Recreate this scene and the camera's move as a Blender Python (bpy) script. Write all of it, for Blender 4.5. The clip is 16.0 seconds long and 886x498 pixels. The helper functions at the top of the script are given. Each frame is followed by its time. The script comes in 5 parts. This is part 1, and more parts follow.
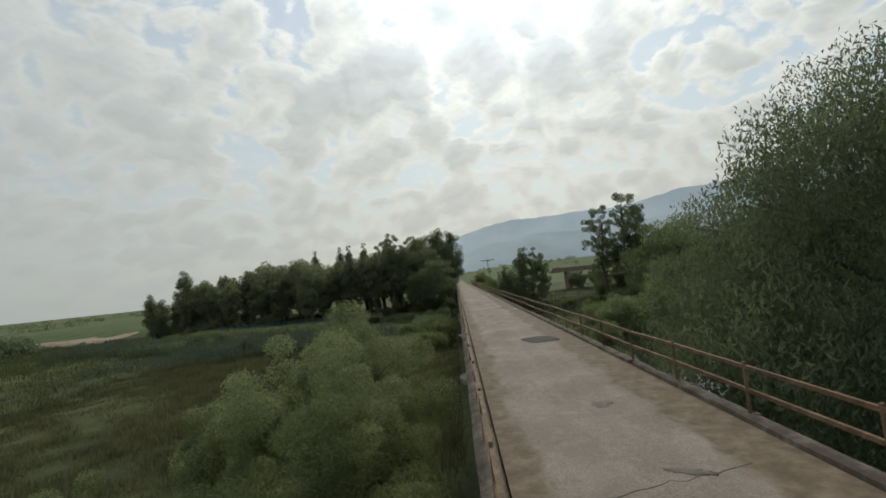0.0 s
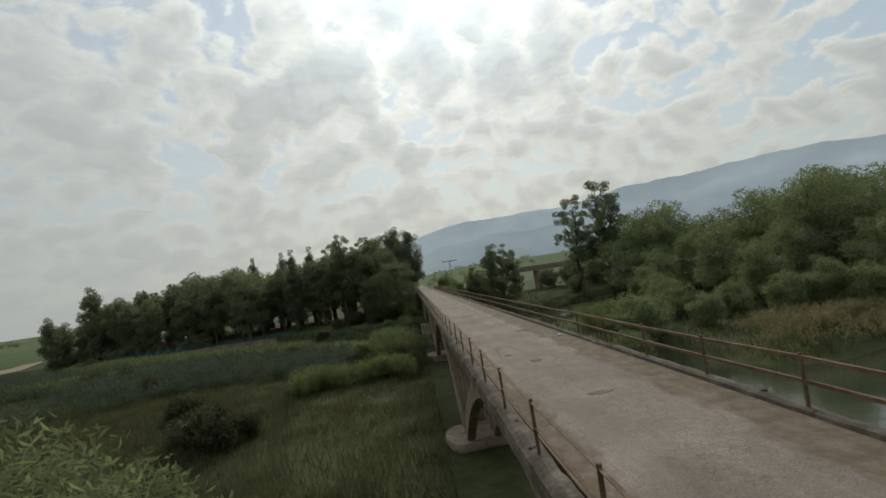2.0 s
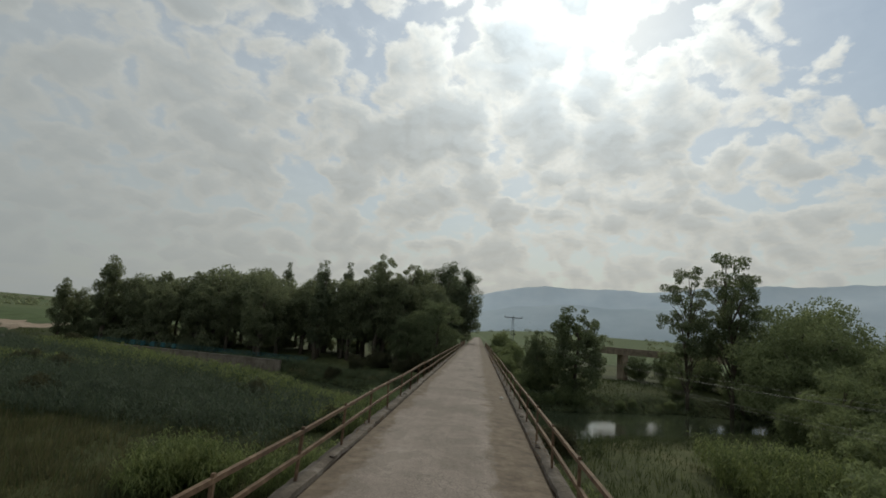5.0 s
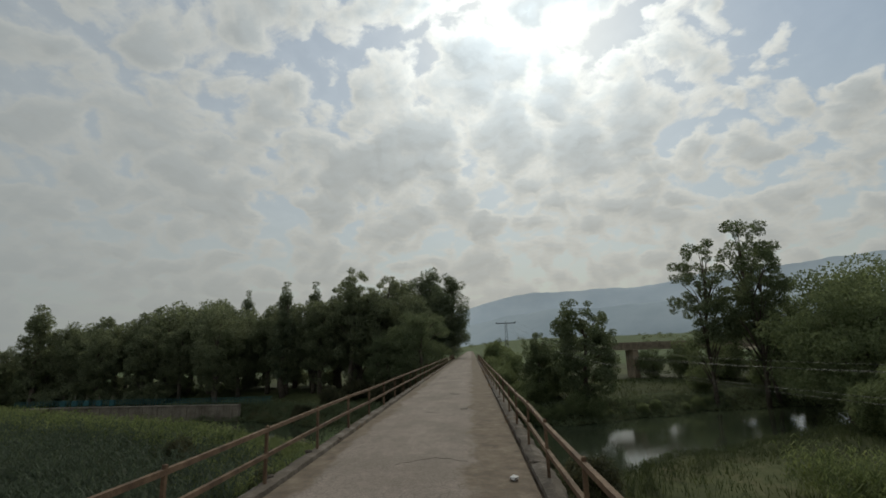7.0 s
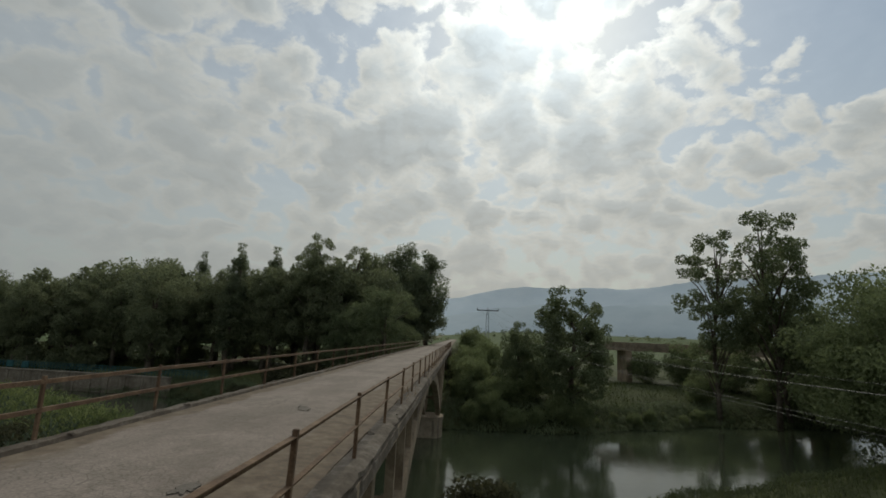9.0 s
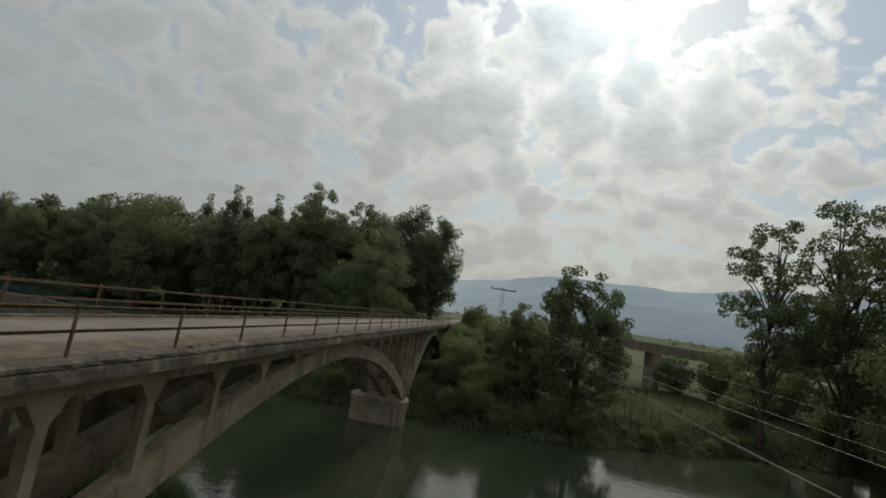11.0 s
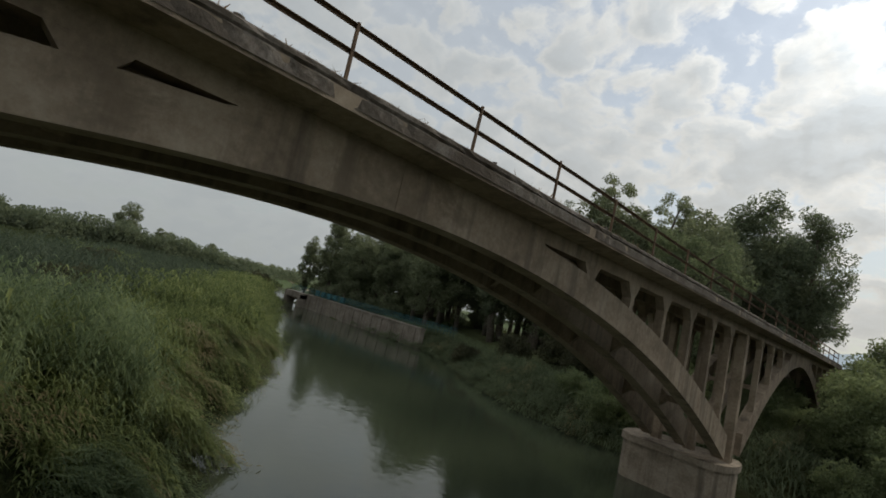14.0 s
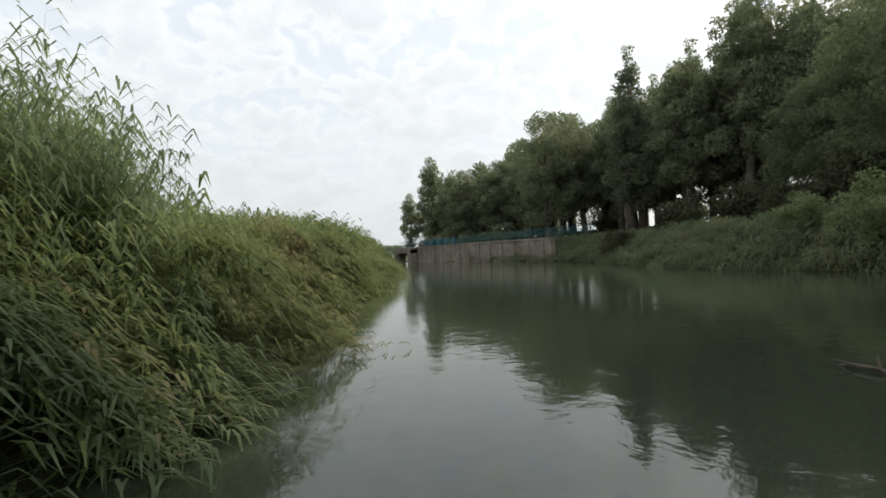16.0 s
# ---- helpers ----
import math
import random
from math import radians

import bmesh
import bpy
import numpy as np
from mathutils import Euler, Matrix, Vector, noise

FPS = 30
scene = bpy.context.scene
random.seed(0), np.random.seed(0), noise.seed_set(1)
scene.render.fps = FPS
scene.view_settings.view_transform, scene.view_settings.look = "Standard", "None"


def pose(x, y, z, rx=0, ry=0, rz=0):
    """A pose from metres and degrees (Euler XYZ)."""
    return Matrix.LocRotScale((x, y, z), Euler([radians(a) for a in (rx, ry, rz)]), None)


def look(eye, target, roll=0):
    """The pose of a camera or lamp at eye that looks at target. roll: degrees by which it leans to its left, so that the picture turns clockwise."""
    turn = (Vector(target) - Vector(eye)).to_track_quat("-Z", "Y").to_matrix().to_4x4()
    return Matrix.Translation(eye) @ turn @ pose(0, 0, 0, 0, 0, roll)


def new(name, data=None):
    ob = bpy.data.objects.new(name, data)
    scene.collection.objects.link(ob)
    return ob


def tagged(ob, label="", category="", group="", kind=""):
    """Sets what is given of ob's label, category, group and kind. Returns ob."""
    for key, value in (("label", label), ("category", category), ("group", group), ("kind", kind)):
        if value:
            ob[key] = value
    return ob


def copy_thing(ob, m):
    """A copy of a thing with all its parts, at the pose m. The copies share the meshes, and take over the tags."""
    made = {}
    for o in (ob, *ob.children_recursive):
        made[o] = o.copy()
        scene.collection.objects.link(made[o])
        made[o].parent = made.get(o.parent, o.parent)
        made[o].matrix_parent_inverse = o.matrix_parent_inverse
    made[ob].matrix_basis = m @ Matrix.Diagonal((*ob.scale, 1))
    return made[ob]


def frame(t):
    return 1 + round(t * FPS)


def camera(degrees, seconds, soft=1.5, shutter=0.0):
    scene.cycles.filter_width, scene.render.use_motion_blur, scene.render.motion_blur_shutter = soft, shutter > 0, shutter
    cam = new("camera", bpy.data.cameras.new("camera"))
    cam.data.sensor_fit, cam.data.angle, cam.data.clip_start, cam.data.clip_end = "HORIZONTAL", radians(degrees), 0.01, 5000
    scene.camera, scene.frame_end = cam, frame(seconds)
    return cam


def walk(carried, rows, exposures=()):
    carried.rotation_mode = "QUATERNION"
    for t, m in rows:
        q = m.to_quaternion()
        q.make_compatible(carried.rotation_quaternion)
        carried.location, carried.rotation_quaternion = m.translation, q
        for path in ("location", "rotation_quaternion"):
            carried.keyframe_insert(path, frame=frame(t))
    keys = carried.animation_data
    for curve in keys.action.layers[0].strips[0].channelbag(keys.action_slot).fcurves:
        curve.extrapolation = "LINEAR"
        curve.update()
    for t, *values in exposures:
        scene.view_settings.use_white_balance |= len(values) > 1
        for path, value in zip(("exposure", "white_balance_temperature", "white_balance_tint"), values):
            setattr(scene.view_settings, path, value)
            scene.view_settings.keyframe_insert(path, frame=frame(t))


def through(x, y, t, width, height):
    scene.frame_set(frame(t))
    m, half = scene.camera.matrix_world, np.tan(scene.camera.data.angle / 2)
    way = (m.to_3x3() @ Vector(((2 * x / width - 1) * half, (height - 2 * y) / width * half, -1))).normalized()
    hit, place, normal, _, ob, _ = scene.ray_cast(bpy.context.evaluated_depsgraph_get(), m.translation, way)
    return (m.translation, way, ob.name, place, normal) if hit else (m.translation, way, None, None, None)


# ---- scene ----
cam = camera(86.0, 16.0, soft=1.7)
PATH = [
    (0, (-2.775, -0.300, 3.243), (-2.815, 1.696, 3.365), -6.0),
    (0.5, (-4.752, 3.840, 3.160), (-4.587, 5.831, 3.245), -10.4),
    (1, (-5.330, 8.379, 3.337), (-5.120, 10.366, 3.414), -18.9),
    (1.5, (-5.051, 12.414, 3.579), (-4.871, 14.405, 3.644), -15.2),
    (2, (-4.354, 18.665, 3.410), (-4.200, 20.656, 3.523), -8.4),
    (2.5, (-3.175, 23.795, 3.773), (-3.092, 25.788, 3.914), 0.7),
    (3, (-2.152, 29.065, 3.583), (-2.132, 31.057, 3.757), 5.7),
    (3.5, (-1.168, 34.447, 3.499), (-1.195, 36.435, 3.719), 7.9),
    (4, (-0.302, 40.046, 3.372), (-0.414, 42.022, 3.657), 7.2),
    (6.5, (1.003, 58.220, 2.524), (0.875, 60.181, 2.898), 1.3),
    (7, (1.285, 63.034, 2.340), (1.183, 64.988, 2.751), -1.8),
    (7.5, (1.798, 67.107, 2.144), (1.747, 69.059, 2.574), -4.0),
    (8, (2.418, 70.449, 2.021), (2.364, 72.405, 2.432), -1.2),
    (8.5, (2.995, 73.631, 1.971), (2.923, 75.592, 2.358), 1.3),
    (11, (10.200, 88.027, 2.049), (9.933, 89.993, 2.301), 9.6),
    (11.5, (10.935, 92.166, 1.483), (10.464, 94.094, 1.729), 10.6),
    (12, (11.381, 95.584, 0.788), (10.771, 97.471, 1.044), 9.0),
    (12.5, (11.243, 98.953, -0.108), (10.464, 100.777, 0.152), 6.1),
    (13, (11.081, 102.052, -0.823), (10.101, 103.776, -0.563), 6.3),
    (13.5, (10.163, 104.942, -1.601), (8.962, 106.519, -1.331), 10.6),
    (14, (9.160, 107.792, -3.004), (7.705, 109.144, -2.772), 12.9),
    (14.5, (7.900, 110.100, -5.500), (6.287, 111.270, -5.328), 12.1),
    (15, (6.853, 111.975, -6.872), (5.097, 112.931, -6.831), 12.3),
    (15.5, (3.819, 112.626, -7.566), (2.083, 113.619, -7.584), 3.9),
    (16, (0.750, 112.602, -8.322), (-0.952, 113.653, -8.308), -2.4),
]
EXPOSURES = [(t, stops, 6650, tint) for t, stops, tint in ((0.0, 0.15, 3), (2.5, 0.02, 3), (4.2, -0.12, 3), (7.0, -0.33, 3), (9.5, -0.33, 3), (12.5, -0.1, 6), (13.5, 0.03, 6.5), (14.2, 0.2, 7), (14.6, 0.31, 7.5), (15.0, 0.6, 8), (15.5, 0.92, 8.5), (16.0, 1.12, 8.5))]
walk(cam, [(t, look(eye, target, roll)) for t, eye, target, roll in PATH], EXPOSURES)

# ---------------------------------------------------------------- sky and sun
SUN_AZ, SUN_EL = 9.5, 37.5  # degrees clockwise from +y, above the horizon


def node(tree, kind, **inputs):
    n = tree.nodes.new(kind)
    for key, value in inputs.items():
        n.inputs[key.replace("_", " ")].default_value = value
    return n


def vmath(tree, op, a, b=None):
    n = tree.nodes.new("ShaderNodeVectorMath")
    n.operation = op
    for slot, v in ((0, a), (1, b)):
        if v is None:
            continue
        if hasattr(v, "links"):
            tree.links.new(v, n.inputs[slot])
        else:
            n.inputs[slot].default_value = v
    return n


def fmath(tree, op, a, b=None, clamp=False):
    n = tree.nodes.new("ShaderNodeMath")
    n.operation, n.use_clamp = op, clamp
    for slot, v in ((0, a), (1, b)):
        if v is None:
            continue
        if hasattr(v, "links"):
            tree.links.new(v, n.inputs[slot])
        else:
            n.inputs[slot].default_value = v
    return n.outputs[0]


def ramp(tree, fac, stops):
    n = tree.nodes.new("ShaderNodeValToRGB")
    while len(n.color_ramp.elements) < len(stops):
        n.color_ramp.elements.new(0.5)
    for e, (p, c) in zip(n.color_ramp.elements, stops):
        e.position = p
        e.color = (*c, 1) if len(c) == 3 else c
    tree.links.new(fac, n.inputs[0])
    return n.outputs[0]


def mixc(tree, fac, a, b):
    n = tree.nodes.new("ShaderNodeMix")
    n.data_type = "RGBA"
    for slot, v in ((0, fac), (6, a), (7, b)):
        if hasattr(v, "links"):
            tree.links.new(v, n.inputs[slot])
        else:
            n.inputs[slot].default_value = (*v, 1) if isinstance(v, tuple) and len(v) == 3 else v
    return n.outputs[2]


def grey(v):
    return (v, v, v)


world = bpy.data.worlds.new("sky")
scene.world = world
world.use_nodes = True
W = world.node_tree
W.nodes.clear()
sun_dir = Vector((math.sin(radians(SUN_AZ)) * math.cos(radians(SUN_EL)), math.cos(radians(SUN_AZ)) * math.cos(radians(SUN_EL)), math.sin(radians(SUN_EL))))
coord = W.nodes.new("ShaderNodeTexCoord").outputs["Generated"]
split = W.nodes.new("ShaderNodeSeparateXYZ")
W.links.new(coord, split.inputs[0])
up = fmath(W, "MAXIMUM", split.outputs[2], 0.0)
flat = W.nodes.new("ShaderNodeCombineXYZ")
lift = fmath(W, "ADD", up, 0.45)
W.links.new(fmath(W, "DIVIDE", split.outputs[0], lift), flat.inputs[0])
W.links.new(fmath(W, "DIVIDE", split.outputs[1], lift), flat.inputs[1])


def cloud_noise(at, scale, detail, rough, offset):
    n = node(W, "ShaderNodeTexNoise", Scale=scale, Detail=detail, Roughness=rough)
    W.links.new(vmath(W, "ADD", at, offset).outputs[0], n.inputs["Vector"])
    return n


def scaled(v, k):
    n = vmath(W, "SCALE", v)
    if hasattr(k, "links"):
        W.links.new(k, n.inputs["Scale"])
    else:
        n.inputs["Scale"].default_value = k
    return n.outputs[0]


def puffs(at, scale):
    n = node(W, "ShaderNodeTexVoronoi", Scale=scale)
    n.feature = "SMOOTH_F1"
    n.inputs["Smoothness"].default_value = 0.35
    W.links.new(at, n.inputs["Vector"])
    return fmath(W, "SUBTRACT", 1.0, n.outputs["Distance"], True)


def mass(at, x, y, rx, ry):
    """One where the sheet of cloud is at (x, y), falling softly to nothing."""
    d = vmath(W, "MULTIPLY", vmath(W, "SUBTRACT", at, (x, y, 0.0)).outputs[0], (1 / rx, 1 / ry, 0.0))
    far = fmath(W, "MULTIPLY", vmath(W, "LENGTH", d.outputs[0]).outputs["Value"], 1.0)
    return ramp(W, far, [(0.35, grey(1)), (1.0, grey(0))])


def total(terms):
    out = None
    for value, weight in terms:
        v = fmath(W, "MULTIPLY", value, weight)
        out = v if out is None else fmath(W, "ADD", out, v)
    return out


def density(at):
    """How thick the broken cloud sheet is over a place of the flat sky."""
    bend = vmath(W, "SUBTRACT", cloud_noise(at, 5.0, 5.0, 0.6, (7.1, 1.3, 0.0)).outputs["Color"], (0.5, 0.5, 0.5)).outputs[0]
    bent = vmath(W, "ADD", at, scaled(bend, 0.15)).outputs[0]
    return total([
        (cloud_noise(at, 2.6, 3.0, 0.5, (5.3, 2.4, 0.0)).outputs["Fac"], 0.26),
        (cloud_noise(bent, 7.5, 8.0, 0.6, (3.1, 7.4, 0.0)).outputs["Fac"], 0.42),
        (puffs(bent, 11.0), 0.22),
        (puffs(bent, 24.0), 0.10),
        (mass(bent, 0.62, 0.55, 0.5, 0.31), -0.16),
        (mass(bent, -0.24, 0.80, 0.2, 0.13), -0.05),
        (mass(bent, -0.08, 1.14, 0.42, 0.32), 0.07),
        (mass(bent, 0.05, 0.83, 0.10, 0.07), 0.10),
        (mass(bent, 0.33, 1.0, 0.16, 0.12), 0.05),
        (mass(bent, -0.55, 1.0, 0.35, 0.25), 0.035),
    ])


nishita = W.nodes.new("ShaderNodeTexSky")
nishita.sky_type, nishita.sun_disc = "NISHITA", False
nishita.sun_elevation, nishita.sun_rotation = radians(SUN_EL), radians(SUN_AZ)
nishita.air_density, nishita.dust_density, nishita.ozone_density = 1.3, 0.8, 2.0
blue = vmath(W, "MULTIPLY", scaled(nishita.outputs[0], 0.094), (0.92, 1.0, 1.06)).outputs[0]
sheet_at = flat.outputs[0]
sun_flat = Vector((sun_dir.x, sun_dir.y, 0.0)) / (sun_dir.z + 0.45)
sunward = scaled(vmath(W, "NORMALIZE", vmath(W, "SUBTRACT", tuple(sun_flat), sheet_at).outputs[0]).outputs[0], 0.022)
cover = density(sheet_at)
rim = fmath(W, "SUBTRACT", cover, density(vmath(W, "ADD", sheet_at, sunward).outputs[0]))
# the cloud sheet closes up into a pale veil towards the west
west = ramp(W, fmath(W, "ADD", fmath(W, "MULTIPLY", split.outputs[0], -1.0), 0.0), [(0.1, grey(0)), (0.75, grey(0.66))])
mask = ramp(W, cover, [(0.435, grey(0.12)), (0.462, grey(0.62)), (0.49, grey(1))])
mask = mixc(W, west, mask, grey(0.95))
thick = ramp(W, cover, [(0.44, (0.95, 0.95, 0.95)), (0.485, (0.86, 0.868, 0.88)), (0.52, (0.70, 0.73, 0.765)), (0.56, (0.55, 0.595, 0.65)), (0.64, (0.47, 0.52, 0.58))])
thick = mixc(W, west, thick, (0.545, 0.568, 0.595))
around = fmath(W, "MAXIMUM", vmath(W, "DOT_PRODUCT", coord, tuple(sun_dir)).outputs["Value"], 0.0)
glow = fmath(W, "POWER", around, 30.0)
halo = fmath(W, "POWER", around, 5.0)
shine = fmath(W, "ADD", fmath(W, "ADD", fmath(W, "MULTIPLY", glow, 1.15), fmath(W, "MULTIPLY", halo, 0.3)), 0.79)
edge_light = fmath(W, "ADD", 1.0, fmath(W, "MULTIPLY", fmath(W, "MAXIMUM", fmath(W, "MINIMUM", rim, 0.06), -0.05), 2.4))
edge_light = fmath(W, "ADD", edge_light, fmath(W, "MULTIPLY", west, fmath(W, "SUBTRACT", 1.0, edge_light)))
lit = vmath(W, "SCALE", thick)
W.links.new(fmath(W, "MULTIPLY", shine, edge_light), lit.inputs["Scale"])
sky_colour = mixc(W, mask, blue, lit.outputs[0])
low = fmath(W, "POWER", fmath(W, "SUBTRACT", 1.0, up, True), 1.85)
haze_tint = mixc(W, fmath(W, "POWER", around, 3.0), (0.33, 0.352, 0.368), (0.64, 0.60, 0.55))
sky_colour = mixc(W, fmath(W, "MULTIPLY", low, 0.95), sky_colour, haze_tint)
back = node(W, "ShaderNodeBackground", Strength=1.0)
W.links.new(sky_colour, back.inputs["Color"])
W.links.new(back.outputs[0], W.nodes.new("ShaderNodeOutputWorld").inputs[0])

sun = new("sun", bpy.data.lights.new("sun", "SUN"))
sun.data.energy, sun.data.angle, sun.data.color = 1.4, radians(14), (1.0, 0.92, 0.79)
sun.matrix_world = look(sun_dir * 100, (0, 0, 0))


# ---------------------------------------------------------------- materials
def material(name):
    m = bpy.data.materials.new(name)
    m.use_nodes = True
    m.node_tree.nodes.clear()
    return m, m.node_tree


def finish(m, t, shader):
    t.links.new(shader, t.nodes.new("ShaderNodeOutputMaterial").inputs[0])
    return m


def place(t):
    return t.nodes.new("ShaderNodeNewGeometry").outputs["Position"]


def noise_at(t, scale, detail=5.0, rough=0.6, stretch=(1, 1, 1), distortion=0.0):
    n = node(t, "ShaderNodeTexNoise", Scale=scale, Detail=detail, Roughness=rough, Distortion=distortion)
    t.links.new(vmath(t, "MULTIPLY", place(t), stretch).outputs[0], n.inputs["Vector"])
    return n.outputs["Fac"]


def principled(t, colour, rough, normal=None, metal=0.0, spec=0.5):
    p = node(t, "ShaderNodeBsdfPrincipled", Metallic=metal)
    p.inputs["Specular IOR Level"].default_value = spec
    for key, v in (("Base Color", colour), ("Roughness", rough)):
        if hasattr(v, "links"):
            t.links.new(v, p.inputs[key])
        else:
            p.inputs[key].default_value = (*v, 1) if isinstance(v, tuple) else v
    if normal is not None:
        t.links.new(normal, p.inputs["Normal"])
    return p.outputs[0]


def bump(t, height, strength, distance):
    b = node(t, "ShaderNodeBump", Strength=strength, Distance=distance)
    t.links.new(height, b.inputs["Height"])
    return b.outputs[0]


def rough_surface(name, dark, mid, pale, coarse, fine, rough=0.9, relief=0.02, streak=None, stain=None):
    """Mineral or metal surface with two scales of colour, optional run-off streaks and stains."""
    m, t = material(name)
    a = noise_at(t, coarse, 6, 0.62)
    b = noise_at(t, fine, 6, 0.7)
    both = fmath(t, "ADD", fmath(t, "MULTIPLY", a, 0.62), fmath(t, "MULTIPLY", b, 0.38))
    c = ramp(t, both, [(0.34, dark), (0.5, mid), (0.66, pale)])
    if streak:
        s = noise_at(t, 1.0, 5, 0.6, (1.6, 1.6, 0.16))
        c = mixc(t, ramp(t, s, [(0.52, grey(0)), (0.68, grey(0.75))]), c, streak)
    if stain:
        s = noise_at(t, 0.55, 6, 0.7, (1, 1, 1), 0.6)
        c = mixc(t, ramp(t, s, [(0.54, grey(0)), (0.64, grey(0.7))]), c, stain)
    return finish(m, t, principled(t, c, rough, bump(t, b, 0.7, relief), spec=0.3))


def leaf_material(name, dark, mid, pale, through=0.35, rough=0.7):
    m, t = material(name)
    r = t.nodes.new("ShaderNodeNewGeometry").outputs["Random Per Island"]
    patch = noise_at(t, 0.55, 4, 0.55)
    f = fmath(t, "ADD", fmath(t, "ADD", fmath(t, "MULTIPLY", r, 0.34), 0.04), fmath(t, "MULTIPLY", fmath(t, "ADD", fmath(t, "MULTIPLY", patch, 1.8), -0.4), 0.58))
    c = ramp(t, f, [(0.2, dark), (0.5, mid), (0.82, pale)])
    c = vmath(t, "MULTIPLY", c, (0.97, 1.0, 1.04)).outputs[0]
    p = principled(t, c, rough, spec=0.15)
    tr = t.nodes.new("ShaderNodeBsdfTranslucent")
    t.links.new(vmath(t, "MULTIPLY", c, (1.7, 1.7, 1.5)).outputs[0], tr.inputs[0])
    mix = node(t, "ShaderNodeMixShader", Fac=through)
    t.links.new(p, mix.inputs[1])
    t.links.new(tr.outputs[0], mix.inputs[2])
    return finish(m, t, mix.outputs[0])


CONCRETE = rough_surface("weathered_concrete", (0.16, 0.12, 0.083), (0.27, 0.21, 0.148), (0.37, 0.30, 0.222), 0.8, 7.0, 0.92, 0.015, (0.105, 0.082, 0.06), (0.165, 0.125, 0.086))
CONCRETE_PALE = rough_surface("pale_pier_concrete", (0.165, 0.13, 0.093), (0.275, 0.222, 0.165), (0.385, 0.325, 0.255), 1.1, 8.0, 0.92, 0.015, (0.11, 0.088, 0.065))
EDGE = rough_surface("broken_concrete_edge", (0.06, 0.048, 0.037), (0.115, 0.094, 0.074), (0.24, 0.21, 0.18), 1.2, 9.0, 0.95, 0.03, None, (0.08, 0.06, 0.044))
RUST = rough_surface("rusty_steel", (0.06, 0.038, 0.025), (0.13, 0.08, 0.048), (0.235, 0.158, 0.098), 3.0, 30.0, 0.8, 0.004)
BARK = rough_surface("grey_brown_bark", (0.05, 0.04, 0.03), (0.11, 0.09, 0.07), (0.2, 0.17, 0.14), 3.0, 18.0, 0.95, 0.02)
ASPHALT = rough_surface("dark_asphalt_patch", (0.035, 0.032, 0.03), (0.06, 0.055, 0.051), (0.105, 0.096, 0.088), 4.0, 34.0, 0.95, 0.03)
WALL = rough_surface("stained_canal_wall", (0.12, 0.10, 0.078), (0.20, 0.17, 0.135), (0.30, 0.265, 0.22), 0.5, 4.0, 0.93, 0.02, (0.10, 0.085, 0.07))
TURQUOISE = rough_surface("turquoise_painted_steel", (0.02, 0.07, 0.08), (0.035, 0.115, 0.125), (0.06, 0.165, 0.175), 2.0, 20.0, 0.55, 0.002)
PYLON = rough_surface("galvanised_steel", (0.10, 0.11, 0.12), (0.16, 0.17, 0.18), (0.24, 0.25, 0.26), 2.0, 20.0, 0.5, 0.002)
CABLE = rough_surface("aluminium_cable", (0.05, 0.05, 0.05), (0.07, 0.07, 0.07), (0.10, 0.10, 0.10), 2.0, 20.0, 0.6, 0.001)
DIRT = rough_surface("dry_earth", (0.17, 0.125, 0.085), (0.28, 0.215, 0.155), (0.38, 0.31, 0.24), 0.3, 3.0, 0.95, 0.02)

LEAF_FOREST = leaf_material("dark_forest_leaves", (0.098, 0.108, 0.066), (0.155, 0.168, 0.10), (0.22, 0.235, 0.14), 0.48)
LEAF_PINE = leaf_material("pine_needles", (0.08, 0.092, 0.06), (0.128, 0.145, 0.09), (0.185, 0.205, 0.125), 0.45)
LEAF_EUCALYPT = leaf_material("eucalypt_leaves", (0.072, 0.088, 0.046), (0.122, 0.142, 0.076), (0.19, 0.21, 0.12), 0.42)
LEAF_WILLOW = leaf_material("willow_leaves", (0.10, 0.118, 0.055), (0.165, 0.186, 0.09), (0.25, 0.27, 0.14), 0.42)
LEAF_OLIVE = leaf_material("grey_green_leaves", (0.092, 0.11, 0.052), (0.155, 0.178, 0.086), (0.225, 0.248, 0.132), 0.42)
# darker copy of the willow leaves, with the crown's shade put into the colour
LEAF_BIG_WILLOW = leaf_material("willow_leaves_shade_in_colour", (0.058, 0.072, 0.041), (0.102, 0.122, 0.068), (0.16, 0.184, 0.108), 0.4)
REED = leaf_material("reed_blades", (0.054, 0.072, 0.028), (0.134, 0.158, 0.058), (0.262, 0.28, 0.112), 0.42)
REED_YOUNG = leaf_material("young_reed_blades", (0.075, 0.1, 0.05), (0.142, 0.176, 0.09), (0.24, 0.275, 0.14), 0.44)
REED_DRY = leaf_material("dry_reed_blades", (0.12, 0.10, 0.045), (0.2, 0.165, 0.08), (0.3, 0.26, 0.15), 0.35)
GRASS = leaf_material("meadow_grass", (0.028, 0.038, 0.016), (0.055, 0.067, 0.027), (0.108, 0.116, 0.05), 0.38)
WEED = leaf_material("brownish_meadow_weeds", (0.042, 0.041, 0.022), (0.082, 0.076, 0.039), (0.14, 0.128, 0.068), 0.35)
BELT = leaf_material("blue_green_reed_belt", (0.034, 0.046, 0.028), (0.063, 0.08, 0.05), (0.11, 0.13, 0.082), 0.36)
LEAF_BRAMBLE = leaf_material("dark_bramble_leaves", (0.036, 0.037, 0.02), (0.068, 0.067, 0.037), (0.115, 0.107, 0.06), 0.35)
DRY_STEM = leaf_material("dry_weed_stems", (0.07, 0.055, 0.028), (0.125, 0.098, 0.052), (0.2, 0.165, 0.095), 0.3)


